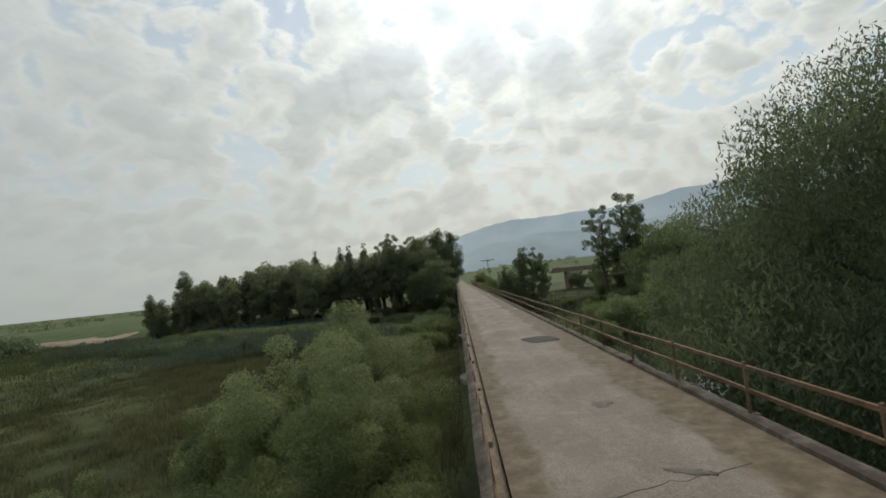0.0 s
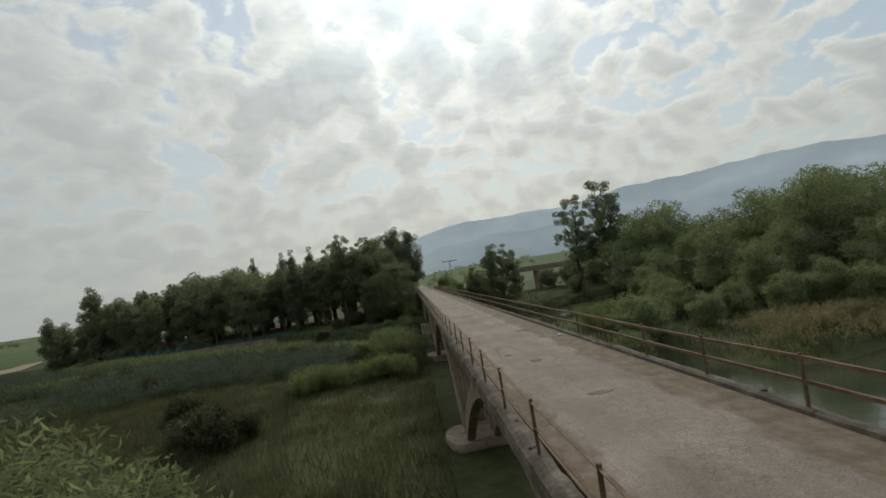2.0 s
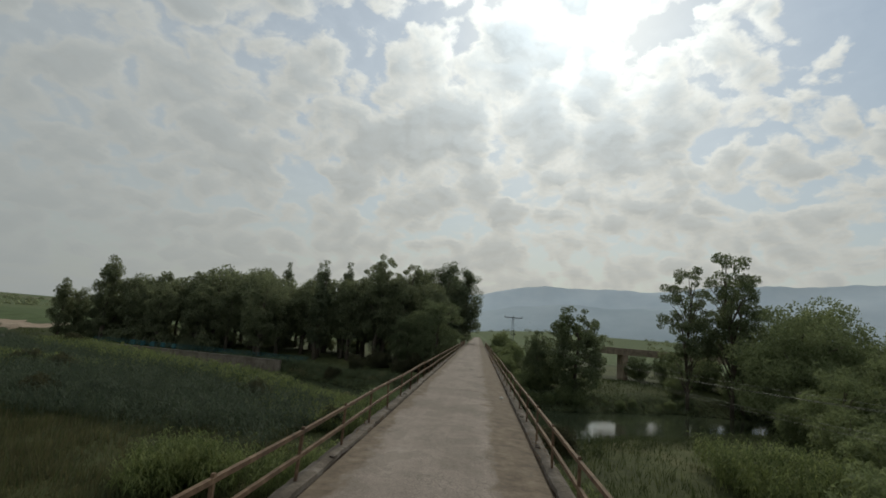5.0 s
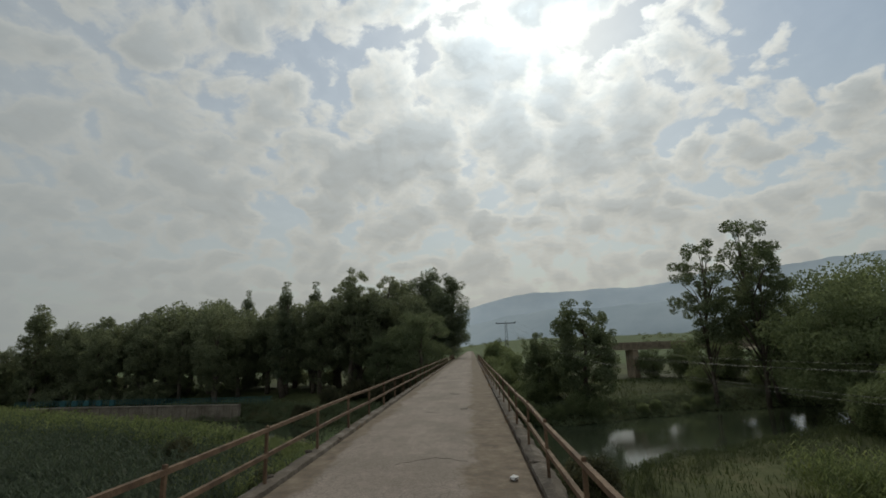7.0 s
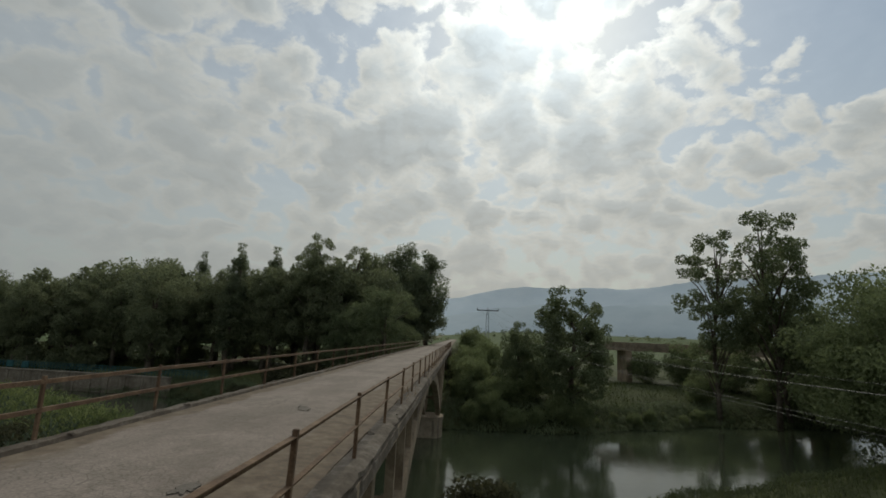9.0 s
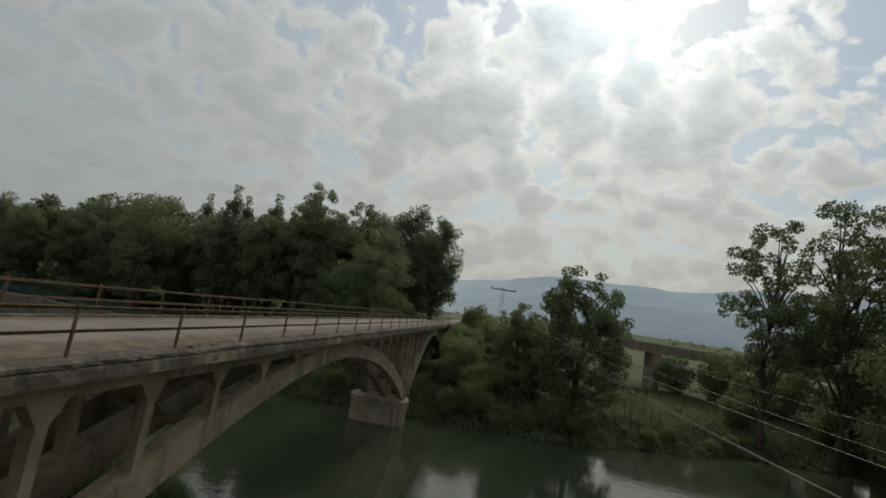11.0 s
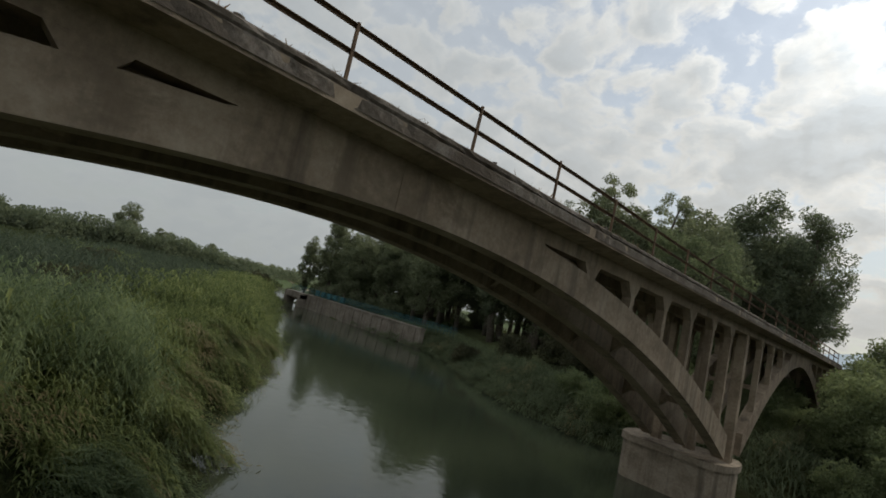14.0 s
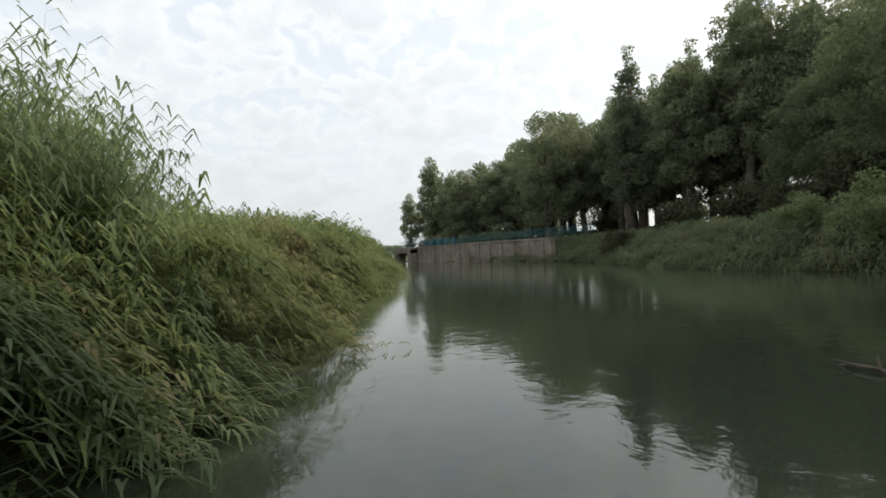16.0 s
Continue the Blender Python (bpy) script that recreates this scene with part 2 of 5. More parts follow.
def road_material():
    m, t = material("worn_concrete_road")
    a = noise_at(t, 0.35, 6, 0.6)
    b = noise_at(t, 5.0, 8, 0.7)
    long = noise_at(t, 1.0, 4, 0.6, (1.4, 0.06, 1))
    both = fmath(t, "ADD", fmath(t, "MULTIPLY", a, 0.45), fmath(t, "ADD", fmath(t, "MULTIPLY", b, 0.3), fmath(t, "MULTIPLY", long, 0.25)))
    c = ramp(t, both, [(0.35, (0.155, 0.125, 0.103)), (0.5, (0.228, 0.188, 0.160)), (0.64, (0.295, 0.248, 0.214))])
    # scaled-off skin and fine aggregate
    skin = ramp(t, noise_at(t, 0.9, 9, 0.72, (1, 0.7, 1), 0.5), [(0.50, grey(0)), (0.53, grey(0.38))])
    c = mixc(t, skin, c, (0.155, 0.13, 0.105))
    grain = ramp(t, noise_at(t, 28.0, 3, 0.7), [(0.34, grey(0.72)), (0.5, grey(1.0)), (0.68, grey(1.22))])
    c = vmath(t, "MULTIPLY", c, grain).outputs[0]
    # dirt gathered along both kerbs
    sx = t.nodes.new("ShaderNodeSeparateXYZ")
    t.links.new(place(t), sx.inputs[0])
    edge = fmath(t, "ADD", fmath(t, "ABSOLUTE", fmath(t, "ADD", sx.outputs[0], 0.32)), fmath(t, "MULTIPLY", fmath(t, "SUBTRACT", noise_at(t, 0.9, 5, 0.65, (1, 0.5, 1)), 0.5), 1.6))
    c = mixc(t, ramp(t, fmath(t, "MULTIPLY", edge, 0.33), [(0.45, grey(0)), (0.53, grey(0.92))]), c, ramp(t, noise_at(t, 2.2, 7, 0.7), [(0.35, (0.085, 0.062, 0.042)), (0.5, (0.135, 0.10, 0.068)), (0.66, (0.20, 0.158, 0.115))]))
    # fine map cracking in some areas
    vor = node(t, "ShaderNodeTexVoronoi", Scale=2.6)
    vor.feature = "DISTANCE_TO_EDGE"
    t.links.new(vmath(t, "ADD", place(t), vmath(t, "SCALE", place(t)).outputs[0]).outputs[0], vor.inputs["Vector"])
    crack = ramp(t, vor.outputs["Distance"], [(0.0, grey(1)), (0.05, grey(0))])
    where = ramp(t, noise_at(t, 0.3, 3, 0.5), [(0.5, grey(0)), (0.57, grey(1))])
    c = mixc(t, fmath(t, "MULTIPLY", fmath(t, "MULTIPLY", crack, where), 0.7), c, (0.10, 0.085, 0.07))
    return finish(m, t, principled(t, c, 0.9, bump(t, b, 0.5, 0.01), spec=0.3))


def ground_material():
    m, t = material("meadow_ground")
    a = noise_at(t, 0.05, 6, 0.6)
    b = noise_at(t, 0.9, 8, 0.7)
    both = fmath(t, "ADD", fmath(t, "MULTIPLY", a, 0.6), fmath(t, "MULTIPLY", b, 0.4))
    c = ramp(t, both, [(0.36, (0.028, 0.033, 0.014)), (0.47, (0.046, 0.054, 0.02)), (0.56, (0.07, 0.08, 0.03)), (0.66, (0.115, 0.105, 0.053))])
    # crop fields on the plain beyond the river flats: plots of one green or brown each
    plots = node(t, "ShaderNodeTexVoronoi", Scale=0.0042, Randomness=0.7)
    t.links.new(vmath(t, "MULTIPLY", place(t), (1.0, 0.55, 0.0)).outputs[0], plots.inputs["Vector"])
    tone = t.nodes.new("ShaderNodeSeparateXYZ")
    t.links.new(plots.outputs["Color"], tone.inputs[0])
    crop = ramp(t, tone.outputs[0], [(0.0, (0.062, 0.09, 0.032)), (0.45, (0.078, 0.108, 0.04)), (0.72, (0.10, 0.12, 0.055)), (0.9, (0.16, 0.135, 0.09))])
    rows = ramp(t, noise_at(t, 0.35, 5, 0.65, (0.3, 1, 1)), [(0.35, grey(0.7)), (0.65, grey(1.15))])
    crop = vmath(t, "MULTIPLY", crop, rows).outputs[0]
    away = vmath(t, "LENGTH", vmath(t, "SUBTRACT", place(t), (-10.0, 105.0, 0.0)).outputs[0]).outputs["Value"]
    edge = fmath(t, "ADD", away, fmath(t, "MULTIPLY", a, 40.0))
    c = mixc(t, ramp(t, fmath(t, "DIVIDE", edge, 400.0), [(0.48, grey(0)), (0.50, grey(1))]), c, crop)
    return finish(m, t, principled(t, c, 0.95, bump(t, b, 1.0, 0.15), spec=0.2))


def water_material():
    m, t = material("murky_green_river_water")
    w1 = noise_at(t, 1.5, 4, 0.6, (1, 1, 1), 0.4)
    w2 = noise_at(t, 0.16, 3, 0.55)
    h = fmath(t, "ADD", fmath(t, "MULTIPLY", w1, 0.35), fmath(t, "MULTIPLY", w2, 0.65))
    c = ramp(t, noise_at(t, 0.06, 4, 0.6), [(0.4, (0.034, 0.043, 0.026)), (0.6, (0.047, 0.057, 0.035))])
    return finish(m, t, principled(t, c, 0.05, bump(t, h, 0.36, 0.08), spec=0.6))


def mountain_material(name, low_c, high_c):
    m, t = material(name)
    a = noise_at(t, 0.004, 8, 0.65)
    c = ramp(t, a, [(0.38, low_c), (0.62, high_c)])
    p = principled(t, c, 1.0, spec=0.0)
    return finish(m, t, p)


ROAD = road_material()
GROUND = ground_material()
WATER = water_material()
# distance haze is painted into these pale blue base colours
MOUNTAIN_FAR = mountain_material("far_mountain_haze_in_colour", (0.58, 0.655, 0.715), (0.65, 0.715, 0.765))
MOUNTAIN_NEAR = mountain_material("near_ridge_haze_in_colour", (0.40, 0.465, 0.51), (0.455, 0.515, 0.555))


# ---------------------------------------------------------------- mesh helpers
def mesh_from(name, verts, faces, mat, smooth=False):
    me = bpy.data.meshes.new(name)
    me.from_pydata([tuple(v) for v in verts], [], [tuple(f) for f in faces])
    me.materials.append(mat)
    if smooth:
        me.shade_smooth()
    me.update()
    return me


def quads_mesh(name, verts, mat):
    """A mesh of loose polygons from arrays of shape (n, corners, 3)."""
    sets = verts if isinstance(verts, list) else [verts]
    me = bpy.data.meshes.new(name)
    co = np.concatenate([np.asarray(v, np.float32).reshape(-1, 3) for v in sets])
    total = np.concatenate([np.full(len(v), v.shape[1], np.int32) for v in sets])
    start = np.concatenate([[0], np.cumsum(total)[:-1]]).astype(np.int32)
    me.vertices.add(len(co))
    me.vertices.foreach_set("co", co.ravel())
    me.loops.add(len(co))
    me.loops.foreach_set("vertex_index", np.arange(len(co), dtype=np.int32))
    me.polygons.add(len(total))
    me.polygons.foreach_set("loop_start", start)
    me.polygons.foreach_set("loop_total", total)
    me.materials.append(mat)
    me.update(calc_edges=True)
    me.validate()
    return me


def child(name, me, parent, label=""):
    ob = new(name, me)
    ob.parent = parent
    if label:
        tagged(ob, label)
    return ob


def add_box(bm, lo, hi, bevel=0.0):
    m = Matrix.Translation([(a + b) / 2 for a, b in zip(lo, hi)]) @ Matrix.Diagonal([max(b - a, 1e-4) for a, b in zip(lo, hi)] + [1])
    got = bmesh.ops.create_cube(bm, size=1.0, matrix=m)["verts"]
    if bevel:
        edges = list({e for v in got for e in v.link_edges})
        bmesh.ops.bevel(bm, geom=edges, offset=bevel, segments=1, affect="EDGES")
    return got


def box_mesh(name, lo, hi, mat, bevel=0.0):
    bm = bmesh.new()
    add_box(bm, lo, hi, bevel)
    me = bpy.data.meshes.new(name)
    bm.to_mesh(me)
    bm.free()
    me.materials.append(mat)
    return me


def prism(profile, axis_lo, axis_hi, axis="y"):
    """Verts and faces of a closed profile swept along one axis. profile: points in the two other axes, in order."""
    n = len(profile)

    def at(p, s):
        return {"x": (s, p[0], p[1]), "y": (p[0], s, p[1]), "z": (p[0], p[1], s)}[axis]

    verts = [at(p, axis_lo) for p in profile] + [at(p, axis_hi) for p in profile]
    faces = [(i, (i + 1) % n, n + (i + 1) % n, n + i) for i in range(n)]
    faces += [tuple(range(n))[::-1], tuple(range(n, 2 * n))]
    return verts, faces


def solid(name, profile, lo, hi, mat, axis="y"):
    v, f = prism(profile, lo, hi, axis)
    bm = bmesh.new()
    vs = [bm.verts.new(p) for p in v]
    for face in f:
        bm.faces.new([vs[i] for i in face])
    bmesh.ops.recalc_face_normals(bm, faces=bm.faces)
    me = bpy.data.meshes.new(name)
    bm.to_mesh(me)
    bm.free()
    me.materials.append(mat)
    return me


def tube(points, radii, sides=8):
    """Verts and faces of a tapered tube along points."""
    verts, faces = [], []
    pts = [Vector(p) for p in points]
    for i, p in enumerate(pts):
        d = (pts[min(i + 1, len(pts) - 1)] - pts[max(i - 1, 0)]).normalized()
        a = d.orthogonal().normalized()
        b = d.cross(a)
        for k in range(sides):
            w = 2 * math.pi * k / sides
            verts.append(p + (a * math.cos(w) + b * math.sin(w)) * radii[i])
    for i in range(len(pts) - 1):
        for k in range(sides):
            q = (k + 1) % sides
            faces.append((i * sides + k, i * sides + q, (i + 1) * sides + q, (i + 1) * sides + k))
    faces.append(tuple(range(sides))[::-1])
    faces.append(tuple(range((len(pts) - 1) * sides, len(pts) * sides)))
    return verts, faces


def join_tubes(tubes):
    verts, faces = [], []
    for v, f in tubes:
        o = len(verts)
        verts += v
        faces += [tuple(i + o for i in q) for q in f]
    return verts, faces


# ---------------------------------------------------------------- ground, river, distance
WATER_Z = -10.05
# the two banks of the river, as y over x, from west to east
SOUTH = [(-330, 286), (-112, 163), (-92, 156.0), (-84, 152.4), (-67, 144.0), (-50, 136.0), (-35, 129.6), (-20.6, 121.4), (-13, 116.8), (-10.2, 115.1), (-8.2, 115.2), (-6.7, 114.8), (-5.2, 113.6), (-4, 112.3), (-1.5, 110.4), (1.5, 108.6), (6, 107), (10, 108), (16.4, 114), (27.5, 121), (40, 127), (56, 134.5), (80, 146), (140, 156), (260, 146)]
NORTH = [(-330, 295), (-112, 172), (-92, 160.5), (-84, 159.2), (-44, 156.6), (-34, 152.8), (-25, 147.5), (-15, 142), (-9, 140.5), (-4, 141.5), (3, 143), (10, 142.5), (18, 143.5), (30, 149), (45, 156), (60, 159), (80, 162), (140, 166), (260, 156)]
POND = [(24, 67, 6), (25.5, 57, 15), (31, 47, 27), (48, 51, 27), (75, 69, 24), (110, 85, 22), (260, 120, 20)]


def bank(line, x):
    return np.interp(x, [p[0] for p in line], [p[1] for p in line])


def river_mid(x):
    return (bank(SOUTH, x) + bank(NORTH, x)) / 2


def river_gap(x, y):
    """Metres from the water's edge, negative in the water."""
    x, y = np.asarray(x, float), np.asarray(y, float)
    lean = np.cos(np.arctan((bank(SOUTH, x + 2) - bank(SOUTH, x - 2)) / 4))
    best = np.maximum(bank(SOUTH, x) - y, y - bank(NORTH, x)) * lean
    for (ax, ay, aw), (bx, by, bw) in zip(POND, POND[1:]):
        dx, dy = bx - ax, by - ay
        s = np.clip(((x - ax) * dx + (y - ay) * dy) / (dx * dx + dy * dy), 0, 1)
        best = np.minimum(best, np.hypot(x - ax - s * dx, y - ay - s * dy) - (aw + (bw - aw) * s) / 2)
    return best + 0.5 * np.sin(x * 0.31 + y * 0.23) + 0.35 * np.sin(x * 0.9 - y * 0.7)


def soft(a, lo, hi):
    s = np.clip((a - lo) / (hi - lo), 0, 1)
    return s * s * (3 - 2 * s)


def ground_z(x, y):
    x, y = np.asarray(x, float), np.asarray(y, float)
    gap = river_gap(x, y)
    north = soft(y - river_mid(x), 15, 34)
    base = -8.4 + north * 2.6 + 0.25 * np.sin(x * 0.13 + 1) * np.cos(y * 0.11) + 0.12 * np.sin(x * 0.5) * np.sin(y * 0.43)
    away = np.hypot(x, y - 100)
    base = base + 0.8 * soft(away, 300, 900) + 26.0 * soft(away, 420, 1250) * soft(x / (away + 1), -0.15, 0.15) + 2.0 * soft(away, 420, 1250) * soft(-x / (away + 1), 0.3, 0.6)
    levee = np.exp(-(((gap - 5.5) / 3.5) ** 2)) * soft(-x, 1, 7) * (1 - north) * soft(x, -140, -100)
    base = base + 0.4 * levee
    z = WATER_Z - 0.12 + (base - WATER_Z + 0.12) * soft(gap, -0.6, 4.5)
    z = np.where(gap < 0, np.minimum(z, WATER_Z - 0.12 - np.minimum(1.3, -gap * 0.35)), z)
    # causeways that carry the road at both ends of the bridge
    for edge, sign in ((169.0, 1), (-14.0, -1)):
        along = soft((y - edge) * sign, -7, 1.5)
        bank = np.clip(-0.25 - (np.abs(x) - 4.2) * 0.6, -30, -0.25)
        z = np.where(along > 0, np.maximum(z, z + (np.maximum(bank, z) - z) * along), z)
    return z


def spaced(lo, hi, fine, centre, growth):
    """Grid lines that are fine round centre and widen outwards."""
    out, step, v = [centre], fine, centre
    while v < hi:
        v += step
        step = fine if abs(v - centre) < 110 else step * growth
        out.append(min(v, hi))
    step, v = fine, centre
    while v > lo:
        v -= step
        step = fine if abs(v - centre) < 110 else step * growth
        out.append(max(v, lo))
    return np.array(sorted(set(out)))


gx, gy = spaced(-4300, 4300, 1.6, -10.0, 1.12), spaced(-4300, 4300, 1.6, 105.0, 1.12)
GX, GY = np.meshgrid(gx, gy)
GZ = ground_z(GX, GY)
nx, ny = len(gx), len(gy)
quad = np.arange(nx * ny).reshape(ny, nx)
faces = np.stack([quad[:-1, :-1], quad[:-1, 1:], quad[1:, 1:], quad[1:, :-1]], -1).reshape(-1, 4)
ground = tagged(new("ground", mesh_from("ground", np.stack([GX, GY, GZ], -1).reshape(-1, 3), faces.tolist(), GROUND, True)), "green and brown overgrown river flats with rising banks", "ground", kind="structure")


water = tagged(new("water", mesh_from("water", [(-340, 0, WATER_Z), (270, 0, WATER_Z), (270, 330, WATER_Z), (-340, 330, WATER_Z)], [(0, 1, 2, 3)], WATER)), "calm murky green river water with faint ripples", "river", kind="structure")


def ridge(name, mat, dist, az0, az1, heights, depth, seed, label):
    """A mountain range on an arc about the bridge: azimuths clockwise from +y, heights in metres."""
    n, rows = 160, 7
    verts, faces = [], []
    az = np.linspace(az0, az1, n)
    crest = np.interp(az, np.linspace(az0, az1, len(heights)), heights)
    for j in range(rows):
        s = j / (rows - 1)
        for i in range(n):
            a = radians(az[i])
            r = dist + depth * s
            wob = noise.fractal(Vector((az[i] * 0.12, s * 2.0, seed)), 0.9, 2.1, 6)
            h = crest[i] * (s ** 0.8) * (1 + 0.16 * wob * (0.3 + 0.7 * (1 - s)) + 0.035 * wob)
            verts.append((r * math.sin(a), 100 + r * math.cos(a), -8 + h))
    for j in range(rows - 1):
        for i in range(n - 1):
            k = j * n + i
            faces.append((k, k + 1, k + n + 1, k + n))
    return tagged(new(name, mesh_from(name, verts, faces, mat, True)), label, "mountain", kind="structure")


ridge("backdrop_mountain", MOUNTAIN_FAR, 3300, -12, 75, [150, 205, 255, 290, 318, 358, 396, 420, 440, 436, 418, 424, 462, 486, 480, 474, 500, 512, 500, 480, 462, 440, 420, 405, 380, 360, 330, 300, 270, 240], 500, 3.0, "mountain range in the far distance, blue haze painted into its colour")
ridge("backdrop_ridge", MOUNTAIN_NEAR, 2300, -8, 80, [60, 95, 135, 185, 200, 208, 205, 214, 222, 226, 215, 190, 165, 150, 140, 120, 110, 100, 90, 80, 70, 60, 40], 400, 8.0, "lower ridge before the mountain range, haze painted into its colour")


# ---------------------------------------------------------------- bridge
SPANS = [(-13.5, 16.5, 6.2), (19.5, 51.0, 6.2), (54.0, 87.4, 6.2), (91.1, 136.5, 5.9), (139.4, 167.5, 5.9)]  # springings and rise
CROWN_SOFFIT, CROWN_DEPTH, SPRING_DEPTH = -1.5, 0.72, 1.2
DECK_LO, DECK_HI = -16.0, 170.0
RIBS = [(1.55, 2.1), (-0.28, 0.28), (-2.1, -1.55)]
GIRDER = -0.88

bridge = tagged(new("arch_bridge"), "old weathered concrete open-spandrel arch bridge over a river", "bridge")


def soffit(span, y):
    a, b, rise = span
    u = abs(2 * (y - a) / (b - a) - 1)
    return CROWN_SOFFIT - rise * u ** 1.85


def extrados(span, y):
    a, b, rise = span
    u = abs(2 * (y - a) / (b - a) - 1)
    return soffit(span, y) + CROWN_DEPTH + (SPRING_DEPTH - CROWN_DEPTH) * u


def rib_mesh(span):
    a, b, _ = span
    ys = [a + (b - a) * i / 44 for i in range(45)]
    mid = (a + b) / 2
    top = [(y, GIRDER + 0.25 if abs(y - mid) < 4.1 else min(extrados(span, y), GIRDER + 0.25)) for y in ys]
    low = [(y, soffit(span, y)) for y in reversed(ys)]
    return top + low


for span in SPANS:
    prof = rib_mesh(span)
    for x0, x1 in RIBS:
        child("arch_rib", solid("arch_rib", prof, x0, x1, CONCRETE, "x"), bridge)

for a, b, _ in SPANS:
    mid = (a + b) / 2 - 0.6
    for x0, x1 in RIBS:
        child("crown_joint", box_mesh("crown_joint", (x0 - 0.012, mid - 0.26, CROWN_SOFFIT - 0.01), (x1 + 0.012, mid + 0.26, GIRDER + 0.2), CONCRETE, 0.004), bridge)

# deck: road slab, side girders, kerbs with a broken outer edge
child("road_slab", solid("road_slab", [(-2.3, 0.0), (-1.2, 0.035), (0, 0.05), (1.2, 0.035), (2.3, 0.0), (2.3, -0.38), (-2.3, -0.38)], DECK_LO, DECK_HI, ROAD), bridge, "worn grey concrete road slab")
for s in (-1, 1):
    prof = [(s * 2.74, -0.14), (s * 2.74, -0.42), (s * 2.075, -0.5), (s * 2.075, GIRDER), (s * 1.62, GIRDER), (s * 1.62, -0.38), (s * 2.302, -0.38), (s * 2.302, -0.14)]
    child("edge_girder", solid("edge_girder", prof, DECK_LO, DECK_HI, CONCRETE), bridge)
prof = [(-0.26, -0.38), (0.26, -0.38), (0.26, GIRDER), (-0.26, GIRDER)]
child("middle_girder", solid("middle_girder", prof, DECK_LO, DECK_HI, CONCRETE), bridge)


def kerb(s, seed):
    """A kerb whose outer and inner edges have crumbled unevenly."""
    rng = np.random.RandomState(seed)
    n = int((DECK_HI - DECK_LO) / 0.22)
    ys = np.linspace(DECK_LO, DECK_HI, n)
    soft_chips = np.convolve(rng.normal(0, 1, n + 8), np.ones(9) / 3.0, "valid")
    chips = np.clip(rng.normal(-0.9, 0.8, n), 0, 1.5)
    out = 2.77 - np.clip(0.018 * soft_chips, 0, 0.06) - 0.05 * chips
    top = 0.07 + 0.008 * soft_chips[::-1] - 0.03 * np.roll(chips, 5)
    inn = 2.34 + np.clip(0.02 * np.roll(soft_chips, 40), 0, 0.08) + 0.04 * np.roll(chips, 11)
    verts, faces = [], []
    for y, o, t, i in zip(ys, out, top, inn):
        bite = np.clip(rng.normal(-0.4, 1.0, 4), 0, 2) * 0.022
        verts += [(s * i, y, -0.03), (s * (i + 0.02), y, t * 0.85), (s * (i + o) / 2, y, t), (s * (o - 0.1), y, t - 0.02), (s * (o - bite[0]), y, t - 0.08), (s * (o - bite[1]), y, t - 0.15), (s * (o - 0.03 - bite[2]), y, -0.12), (s * (o - bite[3]), y, -0.16), (s * o, y, -0.36)]
    m = 9
    for k in range(n - 1):
        for j in range(m - 1):
            a = m * k + j
            faces.append((a, a + 1, a + m + 1, a + m) if s < 0 else (a, a + m, a + m + 1, a + 1))
    return mesh_from("kerb", verts, faces, EDGE)


child("kerb", kerb(1, 5), bridge, "crumbling concrete kerb with a broken edge")
child("kerb", kerb(-1, 9), bridge, "crumbling concrete kerb with a broken edge")


def column(span, y):
    """Spandrel column with a flared head, from the rib to the girder."""
    foot = extrados(span, y) - 0.25
    if foot > GIRDER + 0.02:
        return None
    w, fl = 0.135, 0.46
    h = min(0.48, (GIRDER - foot) * 0.8)
    return [(y - w, foot), (y + w, foot), (y + w, GIRDER - h), (y + fl, GIRDER), (y - fl, GIRDER), (y - w, GIRDER - h)]


for span in SPANS:
    a, b, _ = span
    mid, k = (a + b) / 2, 0
    for sign in (-1, 1):
        y = mid + (6.6 if sign > 0 else -5.7) * (b - a) / 45.4
        while a + 0.6 < y < b - 0.6:
            prof = column(span, y)
            if prof:
                for x0, x1 in ((1.76, 2.07), (-0.155, 0.155), (-2.07, -1.76)):
                    child("spandrel_column", solid("spandrel_column", prof, x0, x1, CONCRETE, "x"), bridge)
                # haunched cross beam between the ribs
                z = soffit(span, y) + 0.55
                cross = [(-1.56, z - 0.45), (-1.2, z - 0.12), (-0.6, z - 0.12), (-0.27, z - 0.45), (-0.27, z + 0.42), (-0.6, z + 0.16), (-1.2, z + 0.16), (-1.56, z + 0.42)]
                if k % 2 == 0:
                    child("cross_beam", solid("cross_beam", cross, y - 0.13, y + 0.13, CONCRETE), bridge)
                    child("cross_beam", solid("cross_beam", [(-p, q) for p, q in cross], y - 0.13, y + 0.13, CONCRETE), bridge)
            k += 1
            y += sign * 2.9


def pier_mesh(y, half, grow, lo, hi, mat):
    """A pier block with rounded cutwaters."""
    xs = []
    for cx, a0 in ((1.45, -90), (-2.4, 90)):
        for k in range(9):
            w = radians(a0 + 180 * k / 8)
            xs.append((cx + 0.95 * math.cos(w) * (1 + grow / 2), y + (half + grow) * math.sin(w)))
    return solid("pier", xs, lo, hi, mat, "z")


